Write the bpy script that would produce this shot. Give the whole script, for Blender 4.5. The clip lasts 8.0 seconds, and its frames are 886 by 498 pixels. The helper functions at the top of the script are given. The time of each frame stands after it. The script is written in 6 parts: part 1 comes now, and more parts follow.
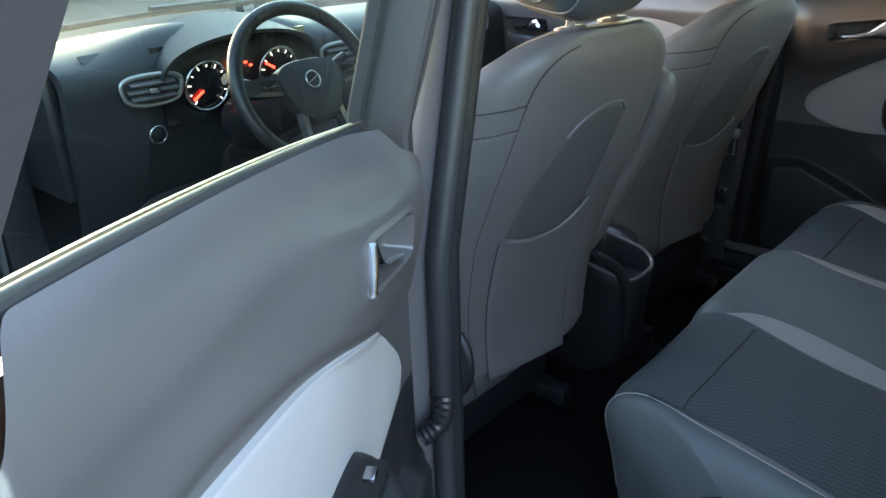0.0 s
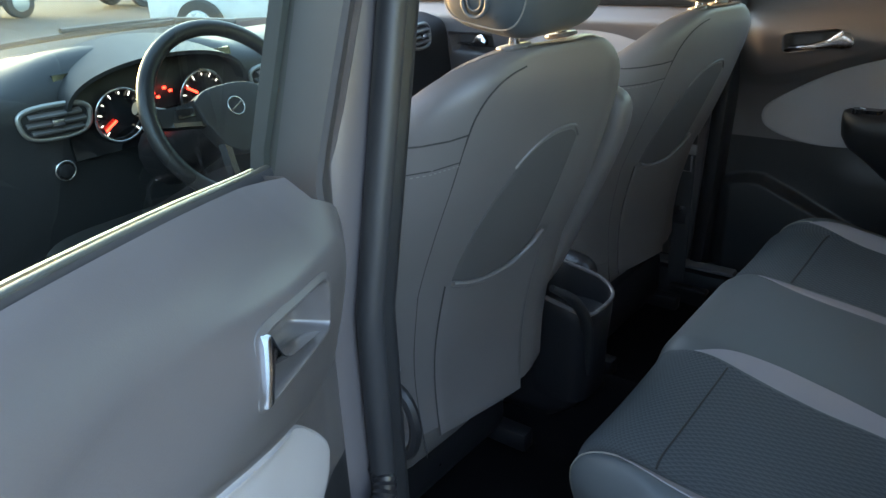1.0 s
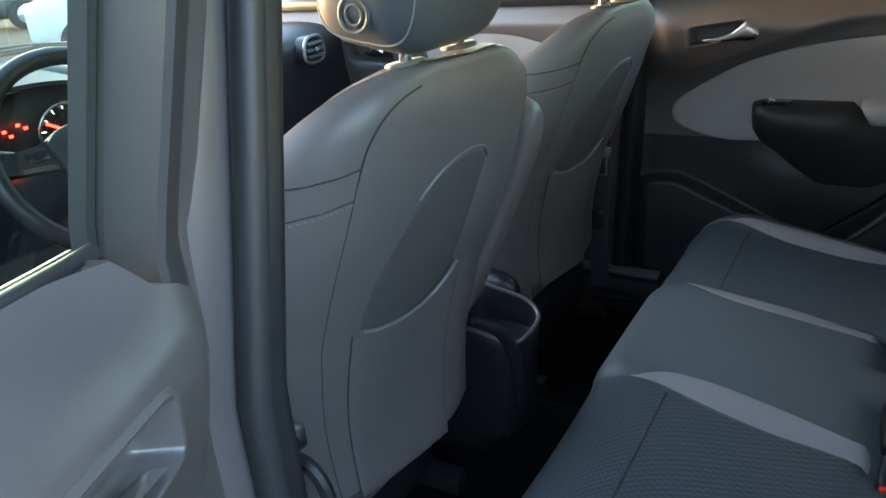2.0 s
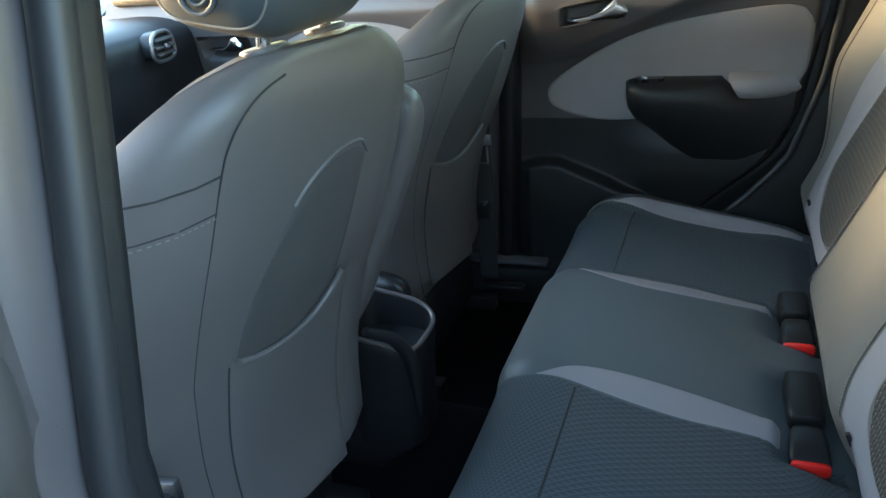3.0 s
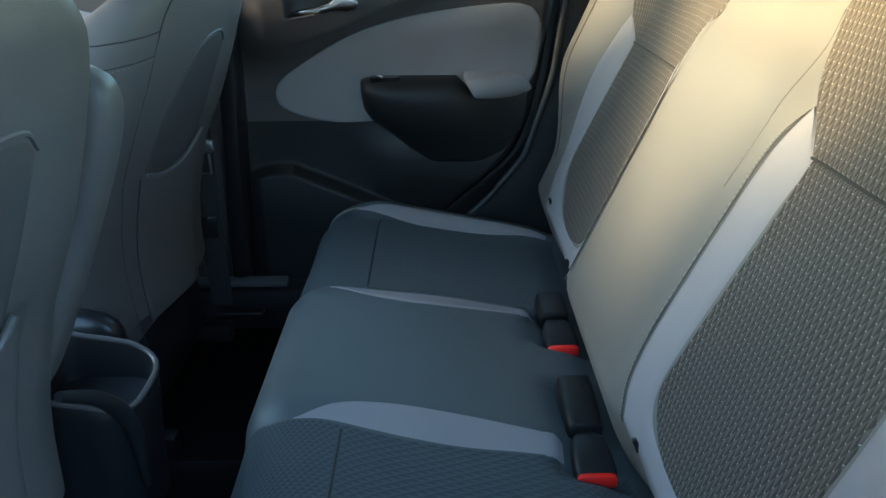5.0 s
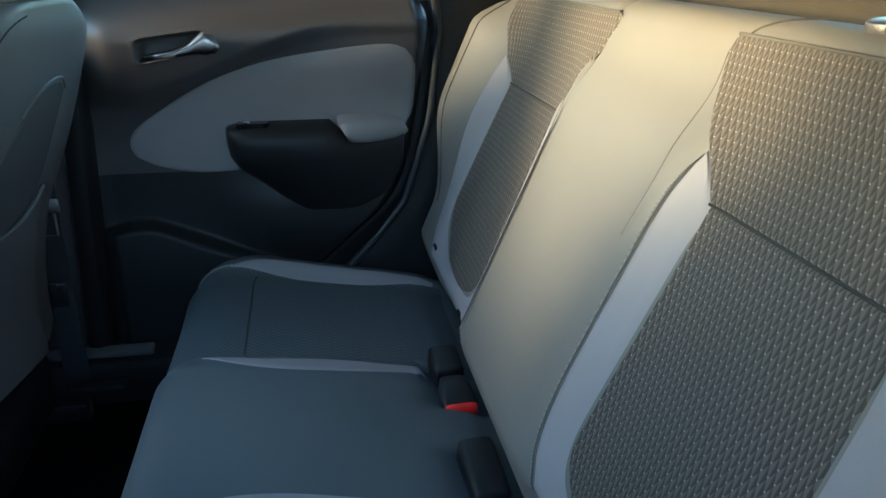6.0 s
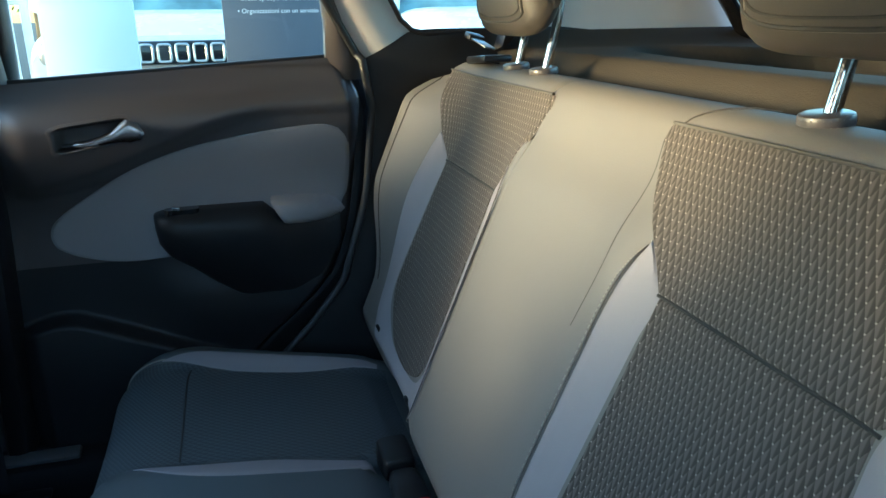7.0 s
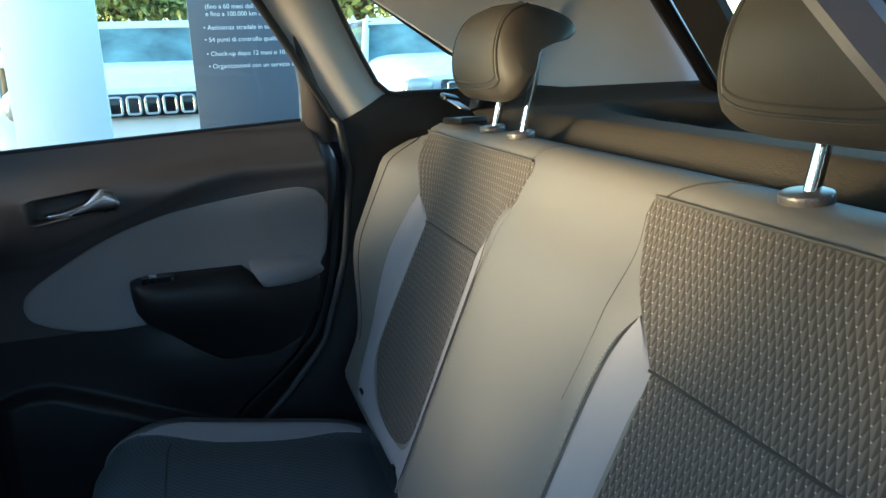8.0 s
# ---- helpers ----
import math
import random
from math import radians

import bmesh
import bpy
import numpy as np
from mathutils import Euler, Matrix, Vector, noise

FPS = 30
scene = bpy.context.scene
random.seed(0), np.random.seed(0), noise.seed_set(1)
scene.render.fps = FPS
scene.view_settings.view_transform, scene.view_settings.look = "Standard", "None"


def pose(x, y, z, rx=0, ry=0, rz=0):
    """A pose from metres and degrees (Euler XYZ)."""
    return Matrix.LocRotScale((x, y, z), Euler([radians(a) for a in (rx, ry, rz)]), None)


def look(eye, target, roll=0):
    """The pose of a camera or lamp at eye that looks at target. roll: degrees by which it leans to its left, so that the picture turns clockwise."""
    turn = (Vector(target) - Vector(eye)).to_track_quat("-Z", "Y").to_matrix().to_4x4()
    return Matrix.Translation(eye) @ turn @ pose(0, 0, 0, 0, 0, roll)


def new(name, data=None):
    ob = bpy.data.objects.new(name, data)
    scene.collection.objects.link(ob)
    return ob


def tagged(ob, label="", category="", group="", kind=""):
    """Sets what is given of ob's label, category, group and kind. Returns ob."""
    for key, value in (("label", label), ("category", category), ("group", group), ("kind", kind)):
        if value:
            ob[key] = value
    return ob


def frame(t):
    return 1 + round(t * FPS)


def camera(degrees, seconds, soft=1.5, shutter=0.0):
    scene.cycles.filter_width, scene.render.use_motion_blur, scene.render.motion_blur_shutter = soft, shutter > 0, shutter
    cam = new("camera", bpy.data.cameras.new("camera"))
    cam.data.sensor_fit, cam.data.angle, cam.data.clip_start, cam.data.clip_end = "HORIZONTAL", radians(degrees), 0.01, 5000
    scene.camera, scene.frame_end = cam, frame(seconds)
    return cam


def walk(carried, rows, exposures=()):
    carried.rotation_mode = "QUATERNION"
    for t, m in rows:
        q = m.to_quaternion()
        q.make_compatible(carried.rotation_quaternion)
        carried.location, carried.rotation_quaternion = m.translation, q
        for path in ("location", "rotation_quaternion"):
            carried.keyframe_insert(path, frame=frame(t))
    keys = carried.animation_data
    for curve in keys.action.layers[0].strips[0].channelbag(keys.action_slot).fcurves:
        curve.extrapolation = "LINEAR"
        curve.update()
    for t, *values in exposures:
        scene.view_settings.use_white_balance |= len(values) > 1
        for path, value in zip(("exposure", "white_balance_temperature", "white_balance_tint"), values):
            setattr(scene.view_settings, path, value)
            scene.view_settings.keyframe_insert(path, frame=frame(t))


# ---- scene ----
cam = camera(61.5, 8.0)
PATH = [
    (0, (-1.306, 0.109, 1.288), (0.047, 1.339, 0.479), -2.0),
    (0.5, (-1.257, 0.148, 1.275), (0.141, 1.343, 0.489), -2.0),
    (1, (-1.19, 0.176, 1.277), (0.247, 1.326, 0.496), -2.6),
    (1.5, (-1.119, 0.204, 1.274), (0.371, 1.287, 0.496), -3.6),
    (2.8, (-1.017, 0.273, 1.257), (0.648, 1.025, 0.441), -5.7),
    (3, (-0.999, 0.281, 1.247), (0.688, 0.97, 0.422), -5.5),
    (3.5, (-0.973, 0.311, 1.227), (0.767, 0.82, 0.382), -3.8),
    (4, (-0.938, 0.333, 1.206), (0.838, 0.655, 0.346), -1.8),
    (4.5, (-0.9, 0.339, 1.192), (0.9, 0.483, 0.333), -0.6),
    (4.7, (-0.884, 0.335, 1.183), (0.927, 0.42, 0.339), -0.5),
    (6, (-0.782, 0.34, 1.183), (1.045, 0.0, 0.443), 0.4),
    (6.5, (-0.758, 0.337, 1.197), (1.073, -0.106, 0.526), -0.0),
    (7, (-0.743, 0.337, 1.215), (1.094, -0.175, 0.611), -0.8),
    (7.5, (-0.734, 0.342, 1.236), (1.106, -0.217, 0.686), -1.4),
    (8, (-0.728, 0.346, 1.251), (1.114, -0.245, 0.745), -1.9),
]
walk(cam, [(t, look(eye, target, roll)) for t, eye, target, roll in PATH], [(0.0, 4.87, 8500, 22), (1.5, 4.86, 8500, 22), (3.0, 5.04, 7900, 14), (4.5, 4.92, 7050, 8), (6.5, 4.4, 6150, 8), (8.0, 4.0, 5950, 10)])

# ---- world, sun, exposure ----
world = bpy.data.worlds.new("sky")
scene.world = world
world.use_nodes = True
wn = world.node_tree.nodes
sky = wn.new("ShaderNodeTexSky")
sky.sky_type = "NISHITA"
sky.sun_disc = False
SUN_ELEV, SUN_AZ = 6.0, -2.0
sky.sun_elevation = radians(SUN_ELEV)
sky.sun_rotation = radians(SUN_AZ)
sky.air_density, sky.dust_density, sky.ozone_density = 1.0, 1.0, 2.5
world.node_tree.links.new(sky.outputs[0], wn["Background"].inputs[0])
wn["Background"].inputs[1].default_value = 0.15
sun = new("sun", bpy.data.lights.new("sun", "SUN"))
sun.data.energy, sun.data.angle, sun.data.color = 0.42, radians(15), (1.0, 0.80, 0.48)
sx, sy = math.sin(radians(SUN_AZ)), math.cos(radians(SUN_AZ))
sun.matrix_world = look((sx * 20, sy * 20, 20 * math.tan(radians(SUN_ELEV))), (0, 0, 0))


# ---- materials ----
def material(name, color, rough=0.5, metal=0.0, grain=0.0, grain_size=0.002, wear=0.12, wear_size=0.25, rough_var=0.08, coat=0.0, spec=0.5):
    """A surface with fine grain relief and broad uneven tone and gloss."""
    m = bpy.data.materials.new(name)
    m.use_nodes = True
    nt = m.node_tree
    b = nt.nodes["Principled BSDF"]
    b.inputs["Metallic"].default_value = metal
    b.inputs["Coat Weight"].default_value = coat
    b.inputs["Specular IOR Level"].default_value = spec
    co = nt.nodes.new("ShaderNodeTexCoord")
    n1 = nt.nodes.new("ShaderNodeTexNoise")
    n1.inputs["Scale"].default_value = 1 / wear_size
    n1.inputs["Detail"].default_value = 5
    nt.links.new(co.outputs["Object"], n1.inputs["Vector"])
    ramp = nt.nodes.new("ShaderNodeMapRange")
    ramp.inputs["From Min"].default_value, ramp.inputs["From Max"].default_value = 0.3, 0.7
    ramp.inputs["To Min"].default_value, ramp.inputs["To Max"].default_value = 1 - wear, 1 + wear
    nt.links.new(n1.outputs["Fac"], ramp.inputs["Value"])
    mul = nt.nodes.new("ShaderNodeVectorMath")
    mul.operation = "SCALE"
    mul.inputs[0].default_value = color
    nt.links.new(ramp.outputs[0], mul.inputs["Scale"])
    nt.links.new(mul.outputs[0], b.inputs["Base Color"])
    rr = nt.nodes.new("ShaderNodeMapRange")
    rr.inputs["From Min"].default_value, rr.inputs["From Max"].default_value = 0.3, 0.7
    rr.inputs["To Min"].default_value, rr.inputs["To Max"].default_value = max(0.02, rough - rough_var), min(1, rough + rough_var)
    nt.links.new(n1.outputs["Fac"], rr.inputs["Value"])
    nt.links.new(rr.outputs[0], b.inputs["Roughness"])
    if grain:
        n2 = nt.nodes.new("ShaderNodeTexNoise")
        n2.inputs["Scale"].default_value = 1 / grain_size
        n2.inputs["Detail"].default_value = 2
        nt.links.new(co.outputs["Object"], n2.inputs["Vector"])
        bu = nt.nodes.new("ShaderNodeBump")
        bu.inputs["Strength"].default_value, bu.inputs["Distance"].default_value = grain, grain_size * 0.3
        nt.links.new(n2.outputs["Fac"], bu.inputs["Height"])
        nt.links.new(bu.outputs[0], b.inputs["Normal"])
    return m


def woven(name, dark, light, dash, wide=0.0074, tall=0.0165, relief=0.32):
    """Seat cloth woven in slim folded lozenges with a pale thread at each point; laid out by the sheet's own UV in metres."""
    m = bpy.data.materials.new(name)
    m.use_nodes = True
    nt = m.node_tree
    L = nt.links.new
    b = nt.nodes["Principled BSDF"]
    b.inputs["Roughness"].default_value = 0.75
    b.inputs["Specular IOR Level"].default_value = 0.3

    def mth(op, a, c=None, clamp=False):
        n = nt.nodes.new("ShaderNodeMath")
        n.operation, n.use_clamp = op, clamp
        for k, v in enumerate((a, c)):
            if v is None:
                continue
            if isinstance(v, (int, float)):
                n.inputs[k].default_value = v
            else:
                L(v, n.inputs[k])
        return n.outputs[0]

    uv = nt.nodes.new("ShaderNodeUVMap")
    sep = nt.nodes.new("ShaderNodeSeparateXYZ")
    L(uv.outputs[0], sep.inputs[0])
    # staggered slim lozenges folded along their upright middle, the halves coloured shaded and light
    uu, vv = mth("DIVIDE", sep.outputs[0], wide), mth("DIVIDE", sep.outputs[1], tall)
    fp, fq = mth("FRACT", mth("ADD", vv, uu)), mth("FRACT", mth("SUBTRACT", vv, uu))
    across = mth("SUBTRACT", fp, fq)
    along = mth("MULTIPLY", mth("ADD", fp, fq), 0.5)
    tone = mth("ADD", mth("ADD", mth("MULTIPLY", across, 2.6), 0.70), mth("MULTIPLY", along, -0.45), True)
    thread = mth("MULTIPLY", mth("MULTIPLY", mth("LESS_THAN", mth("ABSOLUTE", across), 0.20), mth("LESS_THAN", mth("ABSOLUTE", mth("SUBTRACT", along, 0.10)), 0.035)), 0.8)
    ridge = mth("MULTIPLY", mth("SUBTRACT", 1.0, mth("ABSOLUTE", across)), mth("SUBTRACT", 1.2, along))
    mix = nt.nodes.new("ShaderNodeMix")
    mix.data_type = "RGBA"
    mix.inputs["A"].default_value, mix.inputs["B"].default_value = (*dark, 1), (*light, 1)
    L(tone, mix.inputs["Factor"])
    mix2 = nt.nodes.new("ShaderNodeMix")
    mix2.data_type = "RGBA"
    L(mix.outputs["Result"], mix2.inputs["A"])
    mix2.inputs["B"].default_value = (*dash, 1)
    L(thread, mix2.inputs["Factor"])
    L(mix2.outputs["Result"], b.inputs["Base Color"])
    no = nt.nodes.new("ShaderNodeTexNoise")
    no.inputs["Scale"].default_value = 900
    L(uv.outputs[0], no.inputs["Vector"])
    hgt = mth("ADD", ridge, mth("MULTIPLY", no.outputs["Fac"], 0.25))
    bu = nt.nodes.new("ShaderNodeBump")
    bu.inputs["Strength"].default_value, bu.inputs["Distance"].default_value = relief, 0.0016
    L(hgt, bu.inputs["Height"])
    L(bu.outputs[0], b.inputs["Normal"])
    return m


def glass(name, color, rough=0.0):
    """Clear pane: see-through, with a mirror share that grows towards grazing views."""
    m = bpy.data.materials.new(name)
    m.use_nodes = True
    nt = m.node_tree
    nt.nodes.remove(nt.nodes["Principled BSDF"])
    tr, gl, mx, lw = (nt.nodes.new("ShaderNode" + k) for k in ("BsdfTransparent", "BsdfGlossy", "MixShader", "LayerWeight"))
    tr.inputs[0].default_value = (*color, 1)
    gl.inputs["Roughness"].default_value = rough
    lw.inputs["Blend"].default_value = 0.5
    pw, ad = nt.nodes.new("ShaderNodeMath"), nt.nodes.new("ShaderNodeMath")
    pw.operation, pw.inputs[1].default_value = "POWER", 5.0
    ad.operation, ad.inputs[1].default_value, ad.inputs[2].default_value = "MULTIPLY_ADD", 0.9, 0.05
    nt.links.new(lw.outputs["Facing"], pw.inputs[0])
    nt.links.new(pw.outputs[0], ad.inputs[0])
    nt.links.new(ad.outputs[0], mx.inputs[0])
    nt.links.new(tr.outputs[0], mx.inputs[1])
    nt.links.new(gl.outputs[0], mx.inputs[2])
    nt.links.new(mx.outputs[0], nt.nodes["Material Output"].inputs[0])
    return m


def lamp_mat(name, color, strength):
    m = bpy.data.materials.new(name)
    m.use_nodes = True
    b = m.node_tree.nodes["Principled BSDF"]
    b.inputs["Base Color"].default_value = (*color, 1)
    b.inputs["Emission Color"].default_value = (*color, 1)
    b.inputs["Emission Strength"].default_value = strength
    return m


LEATHER = material("grey leatherette", (0.148, 0.142, 0.133), 0.60, grain=0.35, grain_size=0.0016, wear=0.08)
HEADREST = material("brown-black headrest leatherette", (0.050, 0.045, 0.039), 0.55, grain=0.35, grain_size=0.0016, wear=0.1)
# same leatherette as the bench, darkened in colour for the front seats' shade
LEATHER_SHADED = material("grey leatherette darkened for shade", (0.138, 0.128, 0.124), 0.42, grain=0.35, grain_size=0.0016, wear=0.1)
# shade of the hollow behind the map pocket, put into the colour
POCKET_SHADE = material("leatherette darkened for pocket shade", (0.094, 0.090, 0.088), 0.75, grain=0.5, grain_size=0.0012, wear=0.08, spec=0.2)
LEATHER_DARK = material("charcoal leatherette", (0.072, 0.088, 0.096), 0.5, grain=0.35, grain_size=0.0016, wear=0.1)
PALE = material("pale grey leatherette", (0.27, 0.255, 0.275), 0.66, grain=0.3, grain_size=0.0016, wear=0.05)
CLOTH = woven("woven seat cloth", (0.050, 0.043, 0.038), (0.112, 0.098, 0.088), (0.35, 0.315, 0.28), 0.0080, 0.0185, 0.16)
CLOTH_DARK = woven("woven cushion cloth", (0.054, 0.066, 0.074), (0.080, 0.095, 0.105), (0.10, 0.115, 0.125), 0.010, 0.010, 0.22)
DOOR_CLOTH = material("pale grey door cloth", (0.36, 0.345, 0.35), 0.8, grain=0.5, grain_size=0.0012, wear=0.06, spec=0.3)
PLASTIC = material("charcoal soft plastic", (0.016, 0.017, 0.019), 0.48, grain=0.45, grain_size=0.0011, wear=0.12)
PLASTIC_GREY = material("grey soft plastic", (0.088, 0.080, 0.080), 0.36, grain=0.25, grain_size=0.0011, wear=0.06, spec=0.9)
BLACK = material("black plastic", (0.015, 0.015, 0.017), 0.35, grain=0.2, wear=0.15)
POST_TRIM = material("dark grey window frame plastic", (0.045, 0.042, 0.043), 0.45, grain=0.3, grain_size=0.0011, wear=0.06)
GLOSS = material("gloss black plastic", (0.01, 0.01, 0.011), 0.12, wear=0.1, rough_var=0.04)
RUBBER = material("black rubber seal", (0.030, 0.031, 0.034), 0.45, wear=0.2)
CARPET = material("black carpet", (0.004, 0.004, 0.005), 0.95, grain=1.0, grain_size=0.003, wear=0.3, spec=0.1)
CHROME = material("satin chrome", (0.52, 0.52, 0.54), 0.22, 1.0, wear=0.04, rough_var=0.06)
CHROME_BRIGHT = material("bright chrome", (0.60, 0.60, 0.61), 0.10, 1.0, wear=0.02, rough_var=0.03)
ALUMINIUM = material("dull aluminium moulding", (0.36, 0.36, 0.35), 0.42, 1.0, wear=0.12)
STEEL = material("worn steel", (0.35, 0.35, 0.36), 0.4, 1.0, wear=0.2)
PAINT = material("grey metallic paint", (0.125, 0.112, 0.117), 0.33, 0.15, wear=0.03, coat=0.8)
HEADLINER = material("light grey headliner cloth", (0.52, 0.52, 0.50), 0.9, grain=0.5, grain_size=0.0015, wear=0.05, spec=0.2)
PILLAR_TRIM = material("light grey pillar plastic", (0.76, 0.76, 0.74), 0.55, grain=0.3, grain_size=0.0012, wear=0.05)
SHELF_MAT = material("dark brown-grey shelf felt", (0.042, 0.037, 0.031), 0.9, grain=0.8, grain_size=0.002, wear=0.15, spec=0.2)
RED = material("red buckle plastic", (0.88, 0.022, 0.018), 0.32, wear=0.06)
SEAM_SOFT = material("tonal stitched seam", (0.075, 0.070, 0.064), 0.7)
SEAM = material("dark seam", (0.035, 0.034, 0.033), 0.8)
THREAD = material("pale stitching", (0.24, 0.23, 0.21), 0.7)
GLASS_TINT = glass("green tinted window glass", (0.68, 0.82, 0.74))
GLASS_CLEAR = glass("clear windscreen glass", (0.88, 0.97, 0.95))
SIGN_TAG = material("white tag", (0.6, 0.6, 0.58), 0.6)
SILL_GREY = material("grey sill plastic paled for caught light", (0.11, 0.11, 0.115), 0.45, grain=0.2, wear=0.15)
WEBBING = material("black belt webbing", (0.02, 0.02, 0.022), 0.7, grain=0.6, grain_size=0.0015)


# ---- mesh helpers ----
def part(name, bm, mat, parent=None, label="", smooth=True):
    bmesh.ops.remove_doubles(bm, verts=bm.verts, dist=1e-6)
    bmesh.ops.recalc_face_normals(bm, faces=bm.faces)
    me = bpy.data.meshes.new(name)
    bm.to_mesh(me)
    bm.free()
    if smooth:
        me.shade_smooth()
        me.set_sharp_from_angle(angle=radians(42))
    for m in mat if isinstance(mat, (list, tuple)) else (mat,):
        me.materials.append(m)
    ob = new(name, me)
    if parent:
        ob.parent = parent
        ob.matrix_parent_inverse = parent.matrix_world.inverted()
    if label:
        ob["label"] = label
    return ob


def thing(name, label, category, at=(0, 0, 0), group="", kind=""):
    ob = new(name)
    ob.empty_display_size = 0.05
    ob.matrix_world = Matrix.Translation(at)
    return tagged(ob, label, category, group, kind)


def S(a, b, x):
    """Smooth step from a to b."""
    t = min(1.0, max(0.0, (x - a) / (b - a)))
    return t * t * (3 - 2 * t)


def lerp(table, x):
    """Smooth reading of a short table of (x, value)."""
    if x <= table[0][0]:
        return table[0][1]
    for (a, p), (b, q) in zip(table, table[1:]):
        if x <= b:
            return p + (q - p) * (x - a) / (b - a)
    return table[-1][1]


def spline(pts, n):
    """n points along a smooth curve through the few given ones."""
    pts = [Vector(p) for p in pts]
    ext = [2 * pts[0] - pts[1], *pts, 2 * pts[-1] - pts[-2]]
    out, segs = [], len(pts) - 1
    for i in range(n):
        f = i / (n - 1) * segs
        k = min(int(f), segs - 1)
        t = f - k
        p0, p1, p2, p3 = ext[k : k + 4]
        out.append(0.5 * (2 * p1 + (p2 - p0) * t + (2 * p0 - 5 * p1 + 4 * p2 - p3) * t * t + (3 * p1 - p0 - 3 * p2 + p3) * t**3))
    return out


def sheet(fn, nu, nv, thick=0.0, uv=None, back=None):
    """A grid over u, v in 0..1. thick: depth given to it along back (a vector) or its own normal."""
    bm = bmesh.new()
    g = [[bm.verts.new(fn(i / nu, j / nv)) for j in range(nv + 1)] for i in range(nu + 1)]
    faces = [bm.faces.new((g[i][j], g[i + 1][j], g[i + 1][j + 1], g[i][j + 1])) for i in range(nu) for j in range(nv)]
    if uv:
        lay = bm.loops.layers.uv.new("UVMap")
        for i in range(nu):
            for j in range(nv):
                for lp, (a, b) in zip(faces[i * nv + j].loops, ((i, j), (i + 1, j), (i + 1, j + 1), (i, j + 1))):
                    lp[lay].uv = uv(a / nu, b / nv)
    if thick:
        off = Vector(back) * thick if back else None
        bm.normal_update()
        h = [[bm.verts.new(g[i][j].co + (off or -g[i][j].normal * thick)) for j in range(nv + 1)] for i in range(nu + 1)]
        for i in range(nu):
            for j in range(nv):
                bm.faces.new((h[i][j], h[i][j + 1], h[i + 1][j + 1], h[i + 1][j]))
        edge = [(i, 0) for i in range(nu)] + [(nu, j) for j in range(nv)] + [(i, nv) for i in range(nu, 0, -1)] + [(0, j) for j in range(nv, 0, -1)]
        for (a, b), (c, d) in zip(edge, edge[1:] + edge[:1]):
            bm.faces.new((g[a][b], h[a][b], h[c][d], g[c][d]))
    return bm


def loft(rings, caps=True, bm=None):
    bm = bm or bmesh.new()
    vs = [[bm.verts.new(p) for p in r] for r in rings]
    n = len(vs[0])
    for a, b in zip(vs, vs[1:]):
        for k in range(n):
            bm.faces.new((a[k], a[(k + 1) % n], b[(k + 1) % n], b[k]))
    if caps:
        bm.faces.new(vs[0][::-1])
        bm.faces.new(vs[-1])
    return bm


def tube(pts, r, seg=8, bm=None, flat=1.0, close=False):
    """A round cord along points; r may be a number or a list."""
    pts = [Vector(p) for p in pts]
    n = len(pts)
    rings, up = [], Vector((0.12, 0.21, 0.97))
    for k, p in enumerate(pts):
        t = (pts[(k + 1) % n] - pts[k - 1]) if close else (pts[min(k + 1, n - 1)] - pts[max(k - 1, 0)])
        t.normalize()
        a = (up - t * up.dot(t)).normalized()
        b = t.cross(a)
        up = a
        rr = r[k] if isinstance(r, (list, tuple)) else r
        rings.append([p + (a * math.cos(w) * flat + b * math.sin(w)) * rr for w in (math.tau * i / seg for i in range(seg))])
    if close:
        return loft(rings + rings[:1], False, bm)
    return loft(rings, True, bm)


def box(size, m=None, bevel=0.004, seg=2, bm=None):
    own = bmesh.new()
    bmesh.ops.create_cube(own, size=1)
    for v in own.verts:
        v.co = Vector((v.co.x * size[0], v.co.y * size[1], v.co.z * size[2]))
    if bevel:
        bmesh.ops.bevel(own, geom=own.edges[:], offset=min(bevel, min(size) * 0.48), segments=seg, profile=0.5, affect="EDGES")
    if m is not None:
        own.transform(m)
    if bm is None:
        return own
    me = bpy.data.meshes.new("tmp")
    own.to_mesh(me)
    own.free()
    bm.from_mesh(me)
    bpy.data.meshes.remove(me)
    return bm


def rbox(size, m=None, p=4.0, nu=28, nv=18, shape=None):
    """A soft cushion-like block: a superellipsoid of the given full size; shape may bend its points."""
    def fn(u, v):
        a, b = u * math.tau, (v - 0.5) * math.pi
        pw = lambda c: math.copysign(abs(c) ** (2 / p), c)  # noqa: E731
        q = Vector((pw(math.cos(a)) * pw(math.cos(b)) * size[0] / 2, pw(math.sin(a)) * pw(math.cos(b)) * size[1] / 2, pw(math.sin(b)) * size[2] / 2))
        if shape:
            q = shape(q)
        return q
    bm = sheet(fn, nu, nv)
    bmesh.ops.remove_doubles(bm, verts=bm.verts, dist=1e-5)
    if m is not None:
        bm.transform(m)
    return bm


def prism(outline, depth, m=None, bevel=0.0):
    """A plate: an outline in x, z with depth along y."""
    bm = bmesh.new()
    f = bm.faces.new([bm.verts.new((x, 0, z)) for x, z in outline])
    ext = bmesh.ops.extrude_face_region(bm, geom=[f])
    bmesh.ops.translate(bm, verts=[v for v in ext["geom"] if isinstance(v, bmesh.types.BMVert)], vec=(0, depth, 0))
    if bevel:
        bmesh.ops.bevel(bm, geom=bm.edges[:], offset=bevel, segments=2, profile=0.5, affect="EDGES")
    if m is not None:
        bm.transform(m)
    return bm


